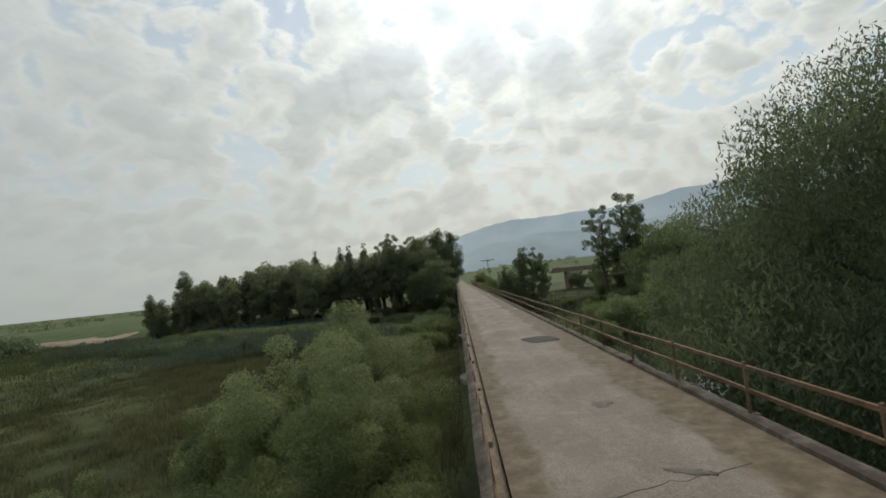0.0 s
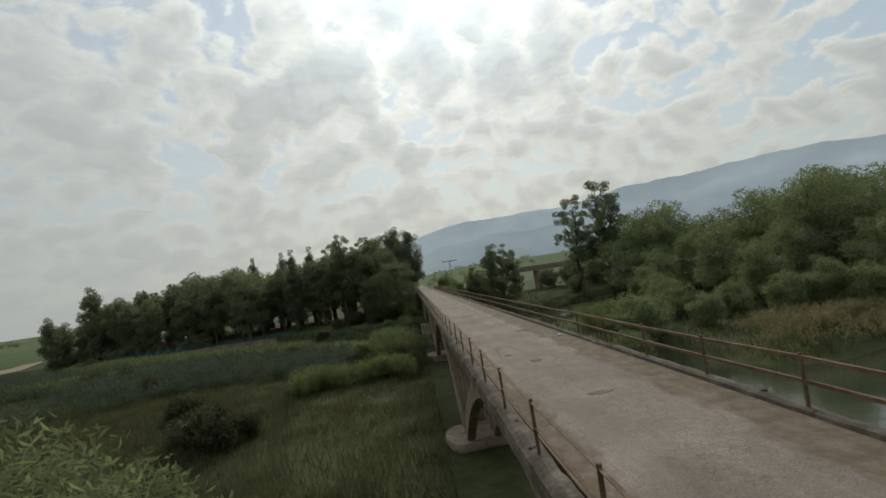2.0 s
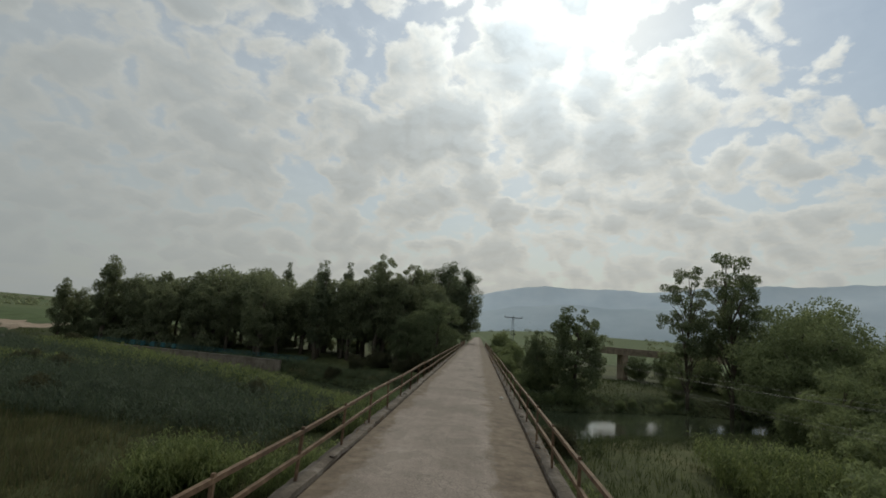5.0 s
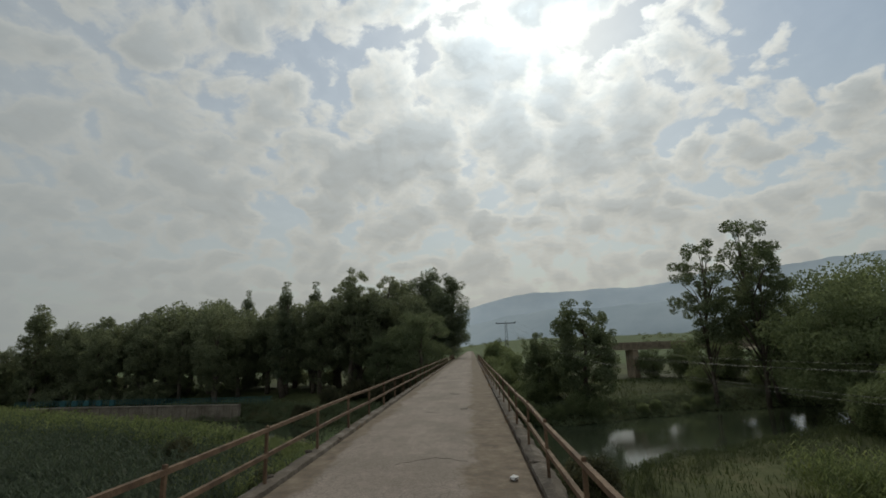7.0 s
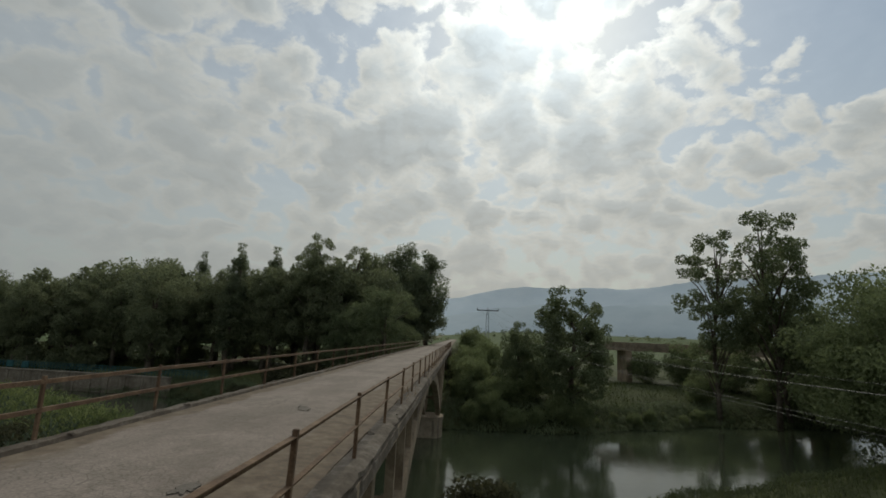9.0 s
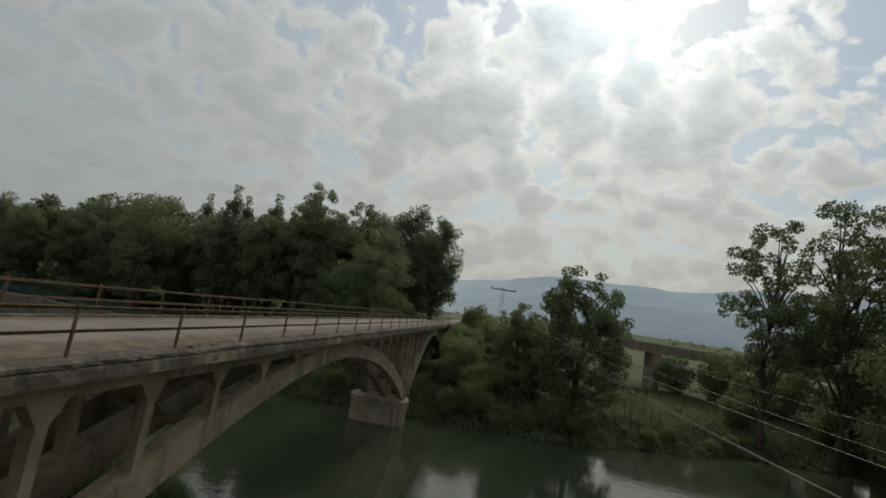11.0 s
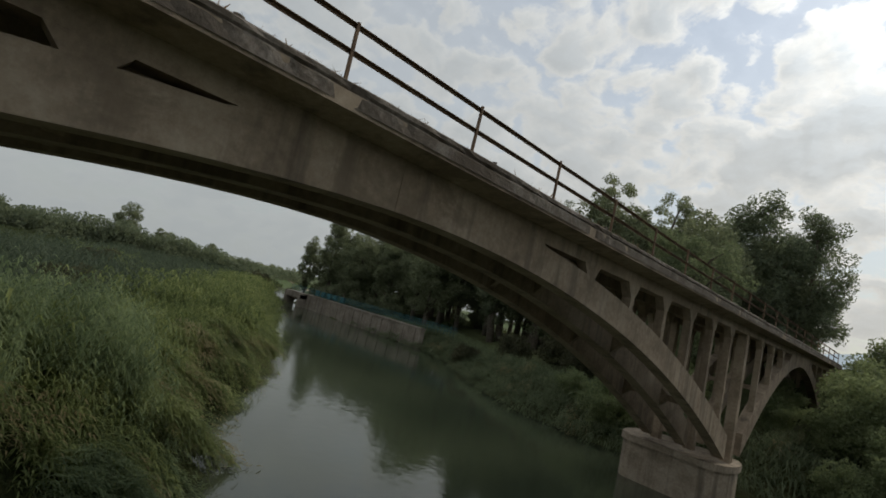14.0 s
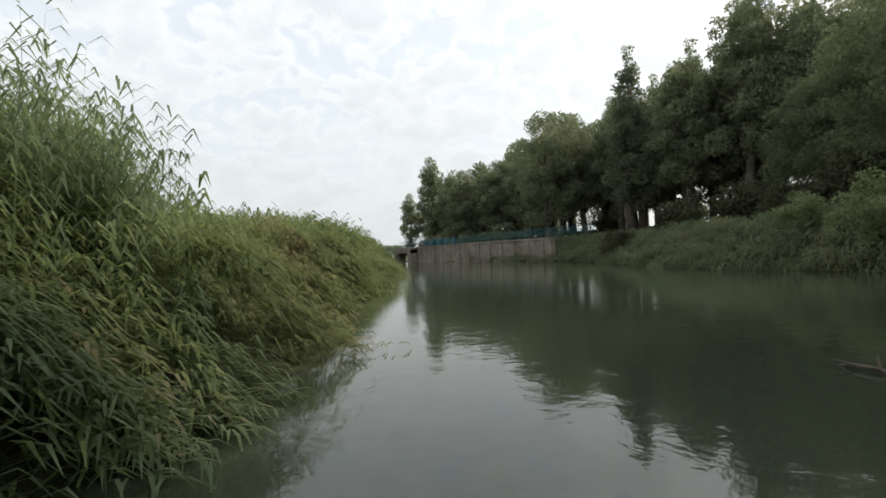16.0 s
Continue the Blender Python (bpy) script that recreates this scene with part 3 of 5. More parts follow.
for y in (18.0, 52.5, 89.2, 137.9):
    spring = -7.7
    pier = child("pier", pier_mesh(y, 1.9, 0.0, -12.5, spring - 0.3, CONCRETE_PALE), bridge, "pale concrete pier with rounded cutwaters")
    child("pier_cap", pier_mesh(y, 1.9, 0.22, spring - 0.32, spring + 0.02, CONCRETE_PALE), pier)
    for x0, x1 in RIBS:
        child("pier_column", box_mesh("pier_column", (x0 + 0.02, y - 0.22, spring - 0.1), (x1 - 0.02, y + 0.22, GIRDER + 0.1), CONCRETE, 0.02), bridge)
for y0, y1 in ((DECK_LO, -12.6), (167.0, DECK_HI)):
    child("abutment", box_mesh("abutment", (-2.7, y0, -12), (2.7, y1, GIRDER + 0.2), CONCRETE, 0.03), bridge)


# railings: angle-iron posts and two rails on each side
def railing(s, mat, seed, label):
    rng = random.Random(seed)
    rail = tagged(new("bridge_railing"), label, "railing", "railings of the bridge")
    x = s * 2.55
    post = box_mesh("post", (-0.028, -0.028, -0.1), (0.028, 0.028, 0.97), mat, 0.006)
    ys = [-14.9 + 3.0 * k for k in range(62)]
    tops = []
    for y in ys:
        ob = child("post", post, rail)
        lean = (rng.gauss(0, 0.9), rng.gauss(0, 0.9))
        ob.matrix_local = pose(x, y, 0.08, lean[0], lean[1], 0)
        tops.append((x + 0.9 * math.sin(radians(lean[1])), y, 1.0 + rng.gauss(0, 0.008)))
    for base in (0.0, 0.44):
        verts, faces = [], []
        for (px, py, pz) in tops:
            z = pz - base
            sx = x + (px - x) * (1 if base == 0 else 0.5)
            for dx, dz in ((-0.03, 0.0), (0.035, 0.0), (0.035, -0.07), (0.023, -0.07), (0.023, -0.012), (-0.03, -0.012)):
                verts.append((sx + s * -dx, py, z + dz))
        for k in range(len(tops) - 1):
            for j in range(6):
                q = (j + 1) % 6
                f = (6 * k + j, 6 * k + q, 6 * k + 6 + q, 6 * k + 6 + j)
                faces.append(f if s > 0 else f[::-1])
        child("rail", mesh_from("rail", verts, faces, mat), rail)
    return rail


railing(1, RUST, 2, "rusty angle-iron bridge railing with two rails on posts")
railing(-1, RUST, 3, "rusty angle-iron bridge railing leaning slightly, two rails on posts")


# road beyond both ends of the bridge
for y0, y1 in ((170.0, 420.0), (-420.0, -16.0)):
    n = 40
    verts, faces = [], []
    for k in range(n + 1):
        y = y0 + (y1 - y0) * k / n
        for x, z in ((-2.4, -0.16), (0, 0.0), (2.4, -0.16)):
            verts.append((x, y, z))
    for k in range(n):
        a = 3 * k
        faces += [(a, a + 1, a + 4, a + 3), (a + 1, a + 2, a + 5, a + 4)]
    tagged(new("road", mesh_from("road", verts, faces, ROAD)), "narrow pale concrete road leading away from the bridge", "road", kind="structure")


def blotch(name, cx, cy, rx, ry, z, mat, seed, label, turn=0.0, power=2.0, ragged=0.035):
    """An irregular thin slab laid into the road."""
    rng = np.random.RandomState(seed)
    n = 36
    verts, faces = [], []
    for k in range(n):
        w = 2 * math.pi * k / n
        c, s = math.cos(w), math.sin(w)
        r = (abs(c) ** power + abs(s) ** power) ** (-1 / power) * (1 + rng.normal(0, ragged))
        px, py = rx * r * c, ry * r * s
        ct, st = math.cos(radians(turn)), math.sin(radians(turn))
        verts.append((cx + px * ct - py * st, cy + px * st + py * ct, z))
    verts += [(x, y, z - 0.06) for x, y, _ in verts]
    faces.append(tuple(range(n)))
    faces += [(k, n + k, n + (k + 1) % n, (k + 1) % n) for k in range(n)]
    return tagged(new(name, mesh_from(name, verts, faces, mat)), label, "road patch")


blotch("asphalt_patch", 0.7, 21.5, 0.72, 0.86, 0.06, ASPHALT, 4, "dark asphalt patch laid in the concrete road", 16, 4.0, 0.035)


# ---------------------------------------------------------------- plants
def leaf_quads(centres, rng, length, width, droop=0.0, spread=1.0):
    """Three-cornered leaves at the centres, with random turns; droop pulls the tips down."""
    n = len(centres)
    d = rng.normal(size=(n, 3)) * (spread, spread, spread)
    d[:, 2] -= droop
    d /= np.linalg.norm(d, axis=1, keepdims=True)
    s = np.cross(d, rng.normal(size=(n, 3)))
    s /= np.linalg.norm(s, axis=1, keepdims=True) + 1e-9
    ln = length * rng.uniform(0.6, 1.35, (n, 1))
    wd = width * rng.uniform(0.7, 1.3, (n, 1))
    a, b = centres - d * ln / 2, centres + d * ln / 2
    m = centres - d * ln * 0.08
    return np.stack([a, m + s * wd, b], 1)


def blobs(rng, n, radius, height, base, lump, taper=0.0, open_top=0.0, rugged=0.10):
    """Clump centres and radii that fill an egg-shaped crown with an uneven outline."""
    out = []
    while len(out) < n:
        p = rng.uniform(-1, 1, 3)
        d = math.sqrt((p * p).sum())
        if d > 1 or d < 0.45 and rng.uniform() < 0.75:
            continue
        wide = 1 - taper * (p[2] + 1) / 2
        r = lump * rng.uniform(0.6, 1.3) * (1 - open_top * (p[2] + 1) / 2)
        bump_out = min(1 + 0.9 * rugged, 1 + rng.normal(0, rugged))
        out.append((p[0] * (radius - r * 0.7) * wide * bump_out, p[1] * (radius - r * 0.7) * wide * bump_out, base + height / 2 + p[2] * (height / 2 - r * 0.55) * bump_out, r))
    return out


def crown(rng, clumps, leaves, length, width, droop=0.0, squash=0.75):
    share = np.array([c[3] ** 2 for c in clumps])
    share = share / share.sum()
    out = []
    for (x, y, z, r), p in zip(clumps, share):
        n = max(6, int(leaves * p))
        d = rng.normal(size=(n, 3))
        d /= np.linalg.norm(d, axis=1, keepdims=True)
        rad = r * rng.uniform(0.25, 1.0, (n, 1)) ** 0.42 * (1 + 0.10 * rng.normal(size=(n, 1)))
        c = np.array([x, y, z]) + d * rad * (1, 1, squash)
        out.append(leaf_quads(c, rng, length, width, droop))
    return np.concatenate(out)


def limbs(rng, height, girth, clumps, count, lean=0.0):
    """A tapered, slightly bent trunk and limbs that reach into the clumps."""
    top = Vector((lean, rng.uniform(-0.3, 0.3), height))
    pts = [Vector((0, 0, -0.6)) + (top - Vector((0, 0, -0.6))) * s + Vector((rng.normal(0, 0.02) * height * (s > 0), rng.normal(0, 0.02) * height * (s > 0), 0)) for s in (0, 0.25, 0.5, 0.75, 1)]
    tubes = [tube(pts, [girth * 1.25, girth, girth * 0.8, girth * 0.55, girth * 0.25])]
    for k in rng.permutation(len(clumps))[:count]:
        x, y, z, _ = clumps[k]
        s = min(0.85, max(0.15, z / max(height, 1) - 0.25))
        i = min(3, int(s * 4))
        start = pts[i].lerp(pts[i + 1], s * 4 - i)
        end = Vector((x, y, z))
        mid = start.lerp(end, 0.55) + Vector((0, 0, (end - start).length * 0.1))
        tubes.append(tube([start, mid, end], [girth * 0.4, girth * 0.25, girth * 0.08], 5))
    return join_tubes(tubes)


def tree(name, seed, height, radius, base, leaf, n_clumps, lump, leaves, length, width, label, category="tree", droop=0.0, taper=0.0, girth=None, group="", mat=None, squash=0.8, limb_count=9, open_top=0.0, rugged=0.10):
    """A tree at the origin: trunk with limbs, and a crown of leaves in clumps."""
    rng = np.random.RandomState(seed)
    top = tagged(new(name), label, category, group)
    cl = blobs(rng, n_clumps, radius, height - base, base, lump, taper, open_top, rugged)
    v, f = limbs(rng, height * 0.8, girth or height * 0.022, cl, limb_count)
    child("trunk", mesh_from("trunk", v, f, BARK, True), top)
    child("crown", quads_mesh("crown", crown(rng, cl, leaves, length, width, droop, squash), mat or leaf), top)
    return top


def stand(proto, spots, seed, lo=0.85, hi=1.15, sink=0.0):
    """Copies of a thing set on the ground at the spots, each turned and scaled; the first spot takes the thing itself."""
    rng = random.Random(seed)
    for k, spot in enumerate(spots):
        x, y = spot[:2]
        s = spot[2] if len(spot) > 2 else rng.uniform(lo, hi)
        z = float(ground_z(x, y)) - sink
        m = pose(x, y, z, 0, 0, rng.uniform(0, 360)) @ Matrix.Diagonal((s * rng.uniform(0.93, 1.07), s * rng.uniform(0.93, 1.07), s, 1))
        if k == 0:
            proto.matrix_basis = m
        else:
            ob = copy_thing(proto, m)
            ob.matrix_basis = m


# north wood behind the river wall
WOOD = "trees of the north wood"


def front(x):
    return float(np.interp(x, [-125, -105, -85, -62, -40, -20, -4], [180, 173, 169, 169, 166, 165, 174]))


def wood_top(x):
    """Relative height of the canopy along the wood."""
    return float(np.interp(x, [-125, -112, -98, -88, -76, -62, -52, -40, -24, -8], [0.62, 0.68, 0.74, 0.80, 0.86, 0.86, 0.80, 0.78, 0.86, 0.86]))


rng = random.Random(77)
rows = {"a": [], "b": [], "c": []}
near = {"a": [], "b": [], "c": []}
for row in range(3):
    x = -118.0 + 2.5 * row
    while x < -6:
        spot = (x + rng.uniform(-1.5, 1.5), front(x) + 4 + row * 9 + rng.uniform(-2, 2), rng.uniform(0.8, 1.05) * wood_top(x))
        (near if row == 0 else rows)[rng.choice("abc")].append(spot)
        x += rng.uniform(6.0, 8.5)
FAR = [(-188, 141, 0.68), (-192, 153, 0.42), (-197, 158, 0.40), (-204, 166, 0.38), (-226, 182, 0.4), (-250, 190, 0.4), (-185, 80, 0.5), (-180, 66, 0.6)]
for leaves, length, width, spots_a, spots_b, spots_c in ((18000, 0.46, 0.28, near["a"], [(-54, 166, 0.84), (-62, 178, 0.9)] + near["b"], [(-16, 182, 1.0), (-34, 170, 0.8)] + near["c"]), (6500, 0.8, 0.5, rows["a"], rows["b"] + FAR, rows["c"])):
    broad_a = tree("broadleaf_tree", 41, 26.5, 7.4, 3.6, LEAF_FOREST, 100, 1.9, leaves, length, width, "tall dark broadleaf tree with a rounded clumpy crown", group=WOOD)
    stand(broad_a, spots_a, 1)
    broad_b = tree("broadleaf_tree", 12, 25.5, 7.4, 2.6, LEAF_FOREST, 100, 1.8, leaves, length, width, "dark broadleaf tree with a dense uneven crown", group=WOOD)
    stand(broad_b, spots_b, 2)
    broad_c = tree("broadleaf_tree", 24, 26, 6.4, 3.4, LEAF_FOREST, 80, 1.7, leaves, length, width, "dark slender broadleaf tree with light gaps in its crown", group=WOOD, taper=0.1)
    stand(broad_c, spots_c, 25)
pine = tree("pine_tree", 13, 26, 4.4, 3, LEAF_PINE, 170, 1.0, 15000, 0.55, 0.16, "tall spiky dark pine tree", "pine", taper=0.6, group=WOOD, squash=0.8, open_top=0.2)
stand(pine, [(-40, 168, 0.95), (-57, 186, 0.94), (-47, 184, 0.95), (-36, 176, 0.94)], 3)
lacy = tree("eucalyptus_tree", 53, 27, 6.4, 3.5, LEAF_FOREST, 230, 0.85, 26000, 0.42, 0.15, "tall dark grey-green eucalyptus with a lacy crown", "eucalyptus", droop=0.6, group=WOOD, limb_count=26, rugged=0.12, taper=0.2)
stand(lacy, [(-24, 171, 1.03), (-30, 177, 0.95), (-19, 176, 0.98)], 54)
conifer = tree("conifer_tree", 14, 31, 6.4, 4, LEAF_FOREST, 90, 1.8, 9500, 0.66, 0.40, "tall dark tree with a narrow rounded top", group=WOOD, taper=0.25)
stand(conifer, [(-103, 174, 0.76), (-117, 175, 0.6)], 4)
cypress = tree("cypress_tree", 15, 26, 6.6, 0.0, LEAF_PINE, 150, 1.7, 24000, 0.5, 0.22, "dense dark cypress-like tree at the edge of the wood", "cypress", taper=0.25)
stand(cypress, [(-3.6, 188, 0.84), (-8.6, 183, 0.97), (-15, 190, 1.02), (-8, 198, 0.9)], 5)
round_willow = tree("round_tree", 16, 16, 6.6, 0.0, LEAF_EUCALYPT, 170, 1.25, 38000, 0.3, 0.12, "rounded grey-green tree beside the end of the bridge", droop=0.3, rugged=0.05)
stand(round_willow, [(-8.8, 157.5, 1.06), (-15.5, 161, 0.8)], 6)

# east bank
poplar = tree("leafy_tree", 17, 18, 7.4, 0.0, LEAF_EUCALYPT, 150, 1.3, 30000, 0.34, 0.2, "leafy green tree on the river bank with an open top", taper=0.35, open_top=0.3)
stand(poplar, [(20.8, 149, 1.05), (13.5, 153, 0.66)], 7)
gum = tree("eucalyptus_tree", 18, 31, 6.2, 5, LEAF_EUCALYPT, 100, 1.15, 17000, 0.42, 0.2, "tall sparse eucalyptus with gaps in its crown", "eucalyptus", droop=0.5, limb_count=30, girth=0.33)
stand(gum, [(54.5, 156, 1.2), (46.0, 157, 1.05), (59, 160, 1.02)], 8)

bank_shrub = tree("willow_shrub", 19, 7, 3.9, -0.5, LEAF_OLIVE, 80, 1.1, 9000, 0.34, 0.16, "bushy grey-green willow shrub on the river bank", "shrub", droop=0.5, girth=0.12)
spots = [(6.5, 152, 0.85), (13, 150, 0.8), (6, 159, 0.95), (9, 166, 0.95), (16, 155, 0.9), (10, 176, 0.8), (47, 165, 0.8), (60, 165, 0.9), (72, 168, 1.0), (22.5, 76, 0.95), (26.5, 80, 0.8), (17, 66, 0.55), (35, 88, 0.8), (38, 97, 0.95), (42, 106, 1.0), (46, 120, 0.9), (7, 172, 0.9), (7.5, 182, 0.8), (46, 80, 0.9), (52, 75, 0.9), (60, 73, 0.8), (41, 84, 0.8), (34, 80, 0.7), (10, 149, 0.6), (4.9, 150, 0.62), (5.6, 155, 0.8), (5.2, 162, 0.9), (8.5, 147.5, 0.62), (-5.5, 152, 0.6), (-7.4, 143.2, 0.62), (-12, 145.5, 0.4), (0.5, 158, 0.5), (1.0, 153, 0.42), (50, 178, 1.2), (58, 176, 1.2), (43, 180, 1.0), (66, 174, 1.2), (6.9, 5.5, 0.8), (7.6, 1.5, 0.85), (7.2, 9.5, 0.75), (9.5, 20.5, 0.8)] + [(6 + 3.0 * k, float(bank(NORTH, 6 + 3.0 * k)) + 1.6 + 0.8 * math.sin(2.1 * k), (0.5 if k < 6 else 0.26) + 0.1 * math.sin(1.7 * k)) for k in range(15)]
stand(bank_shrub, spots, 9)
east_tree = tree("willow_tree", 29, 15, 6.6, 0.0, LEAF_OLIVE, 90, 1.65, 19000, 0.36, 0.18, "broad grey-green willow tree on the east flats", "willow", droop=0.7)
stand(east_tree, [(50, 90, 0.72), (58, 92, 0.9), (54, 104, 0.95), (66, 96, 1.4), (66, 110, 1.35), (78, 106, 1.46), (76, 118, 1.4), (90, 118, 1.58), (60, 122, 0.95), (72, 132, 1.23), (104, 128, 1.64), (46, 112, 0.72), (50, 78, 0.5), (62, 80, 0.8), (72, 84, 1.35), (80, 92, 1.4), (98, 104, 1.46), (58, 139, 1.64), (64, 144, 1.75), (53, 134, 1.29), (71, 150, 1.75), (66, 162, 1.4)], 30)

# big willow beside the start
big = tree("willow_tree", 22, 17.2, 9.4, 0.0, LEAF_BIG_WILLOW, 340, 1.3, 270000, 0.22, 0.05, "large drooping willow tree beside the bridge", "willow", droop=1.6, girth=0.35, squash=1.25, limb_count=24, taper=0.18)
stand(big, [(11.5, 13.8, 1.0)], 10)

# willow bushes west of the bridge
bush = tree("willow_bush", 23, 9.6, 3.9, -0.6, LEAF_WILLOW, 90, 0.85, 60000, 0.18, 0.055, "round pale green willow bush in the wet meadow", "bush", droop=0.2, girth=0.1, rugged=0.17)
stand(bush, [(-11, 25.5, 1.02), (-11.5, 19, 0.95), (-15, 24.5, 0.8), (-13.5, 12.5, 0.68), (-18, 17, 0.62), (-15.5, 28.5, 0.55)], 12)
near_bush = tree("willow_bush", 33, 9.6, 3.9, -0.6, LEAF_WILLOW, 95, 0.8, 130000, 0.15, 0.032, "round pale green willow bush close beside the bridge", "bush", droop=0.2, girth=0.1, rugged=0.17)
stand(near_bush, [(-8.0, 23.5, 1.08), (-7.4, 16, 1.0), (-8.5, 9.5, 0.7)], 13)
low_bush = tree("low_bush", 26, 3.2, 2.4, -0.4, LEAF_BRAMBLE, 46, 0.85, 4600, 0.26, 0.14, "low dark brownish bramble bush in the meadow", "bush", girth=0.06)
stand(low_bush, [(-23.4, 62, 1.25), (-25.8, 63.6, 0.95), (-21.2, 63.4, 0.8), (-31, 74, 1.0), (-48, 100, 0.9), (-62, 118, 1.0), (-70, 120, 1.0), (-28, 112, 0.9), (5.5, 104, 1.0), (9.5, 100, 0.9), (-14, 100, 0.8), (5.5, 92, 0.9), (-90, 150, 1.2), (-30, 152, 0.9), (-26, 156, 1.1), (-16, 154, 1.0), (-22, 160, 1.3), (-12, 156, 1.4), (-6, 88, 1.0), (-5.5, 82, 0.9)], 27)
under = random.Random(15)
undergrowth = tree("undergrowth_bush", 28, 4.6, 3.4, -0.3, LEAF_FOREST, 50, 1.0, 3600, 0.42, 0.26, "dark bush growing under the trees of the wood", "bush", girth=0.08)
stand(undergrowth, [(x, front(x) + under.uniform(9, 24), under.uniform(0.7, 1.1)) for x in [-116 + 9.0 * k for k in range(12)]] + [(x, front(x) + under.uniform(0, 7), under.uniform(0.8, 1.2)) for x in [-119 + 4.0 * k for k in range(13)]], 29)


# ---------------------------------------------------------------- reeds and grass
def canes(n, spots_fn, rng, height, leaf_len=0.75, leaf_w=0.05, blades=8, lean=0.12):
    """Canes with long arching blades: quads bent once along their length."""
    xy = spots_fn(n, rng)
    z = ground_z(xy[:, 0], xy[:, 1])
    h = height * rng.uniform(0.6, 1.15, len(xy)) * (1 + 0.14 * np.sin(xy[:, 0] * 1.9) * np.sin(xy[:, 1] * 2.3))
    tilt = rng.normal(0, lean, (len(xy), 2))
    base = np.stack([xy[:, 0], xy[:, 1], z - 0.1], 1)
    tip = base + np.stack([tilt[:, 0] * h, tilt[:, 1] * h, h], 1)
    side = np.stack([np.cos(w := rng.uniform(0, 6.28, len(xy))), np.sin(w), 0 * w], 1) * 0.014
    quads = []
    tris = [np.stack([base - side, base + side, tip], 1)]
    for k in range(blades):
        s = (0.3 + 0.7 * (k + rng.uniform(0, 1, len(xy))) / blades)[:, None]
        root = base + (tip - base) * s
        w = rng.uniform(0, 6.28, len(xy))
        d = np.stack([np.cos(w), np.sin(w), 0 * w], 1)
        ln = leaf_len * rng.uniform(0.6, 1.3, (len(xy), 1)) * (1.15 - 0.4 * s)
        mid = root + d * ln * 0.42 + np.array([0, 0, 1]) * ln * 0.36
        end = root + d * ln * 0.85 + np.array([0, 0, 1]) * ln * rng.uniform(-0.35, 0.25, (len(xy), 1))
        s2 = np.stack([-np.sin(w), np.cos(w), 0 * w], 1) * leaf_w / 2
        quads.append(np.stack([root - s2 * 0.6, root + s2 * 0.6, mid + s2, mid - s2], 1))
        tris.append(np.stack([mid - s2, mid + s2, end], 1))
    return [np.concatenate(quads), np.concatenate(tris)]


def hummock(x, y):
    """Swellings of the matted growth along the bank, in metres."""
    return np.maximum(0.0, np.sin(x * 1.25 + 1.3 * np.sin(y * 0.8)) * np.sin(y * 1.15 + 0.9 * np.sin(x * 0.7)) + 0.25) * 0.75


def fallen_canes(groups, each, spots_fn, rng, length, leaves, leaf_len, leaf_w):
    """Tussocks of canes that have toppled down the bank, with leaves hanging in rows from them."""
    xy = spots_fn(groups, rng)
    e = 0.4
    gx = (river_gap(xy[:, 0] + e, xy[:, 1]) - river_gap(xy[:, 0] - e, xy[:, 1])) / (2 * e)
    gy = (river_gap(xy[:, 0], xy[:, 1] + e) - river_gap(xy[:, 0], xy[:, 1] - e)) / (2 * e)
    ang = np.arctan2(-gy, -gx) + rng.normal(0, 0.4, groups)
    arch = rng.uniform(0.35, 1.25, groups)
    reach = rng.uniform(0.7, 1.15, groups)
    pick = np.repeat(np.arange(groups), each)
    n = len(pick)
    ang = ang[pick] + rng.normal(0, 0.3, n)
    ln = (length * reach[pick] * rng.uniform(0.55, 1.1, n))[:, None]
    d = np.stack([np.cos(ang), np.sin(ang), 0 * ang], 1)
    px = xy[pick] + rng.normal(0, 0.24, (n, 2))
    root = np.stack([px[:, 0], px[:, 1], ground_z(px[:, 0], px[:, 1]) + hummock(px[:, 0], px[:, 1]) + rng.uniform(0.05, 0.45, n)], 1)
    rise = (arch[pick] * rng.uniform(0.6, 1.3, n))[:, None]
    up = np.array([0, 0, 1.0])
    quads, tris = [], []
    for k in range(leaves):
        s = ((k + rng.uniform(0, 1, n)) / leaves)[:, None] ** 0.8
        p = root + d * ln * s * 0.9 + up * (rise * 4 * s * (0.75 - s) * 1.5 * ln * 0.3 - 0.12 * ln * s)
        p[:, 2] = np.maximum(p[:, 2], WATER_Z + 0.12)
        w = ang + rng.choice([-1, 1], n) * rng.uniform(0.2, 1.4, n)
        o = np.stack([np.cos(w), np.sin(w), 0 * w], 1) * 0.7 + d * 0.4
        ll = leaf_len * rng.uniform(0.6, 1.25, (n, 1))
        mid = p + o * ll * 0.42 + up * ll * rng.uniform(-0.05, 0.16, (n, 1))
        end = mid + o * ll * 0.42 - up * ll * rng.uniform(0.12, 0.5, (n, 1))
        side = np.cross(o, up)
        side = side / np.linalg.norm(side, axis=1, keepdims=True) * leaf_w / 2
        quads.append(np.stack([p - side * 0.6, p + side * 0.6, mid + side, mid - side], 1))
        tris.append(np.stack([mid - side, mid + side, end], 1))
    return [np.concatenate(quads), np.concatenate(tris)]


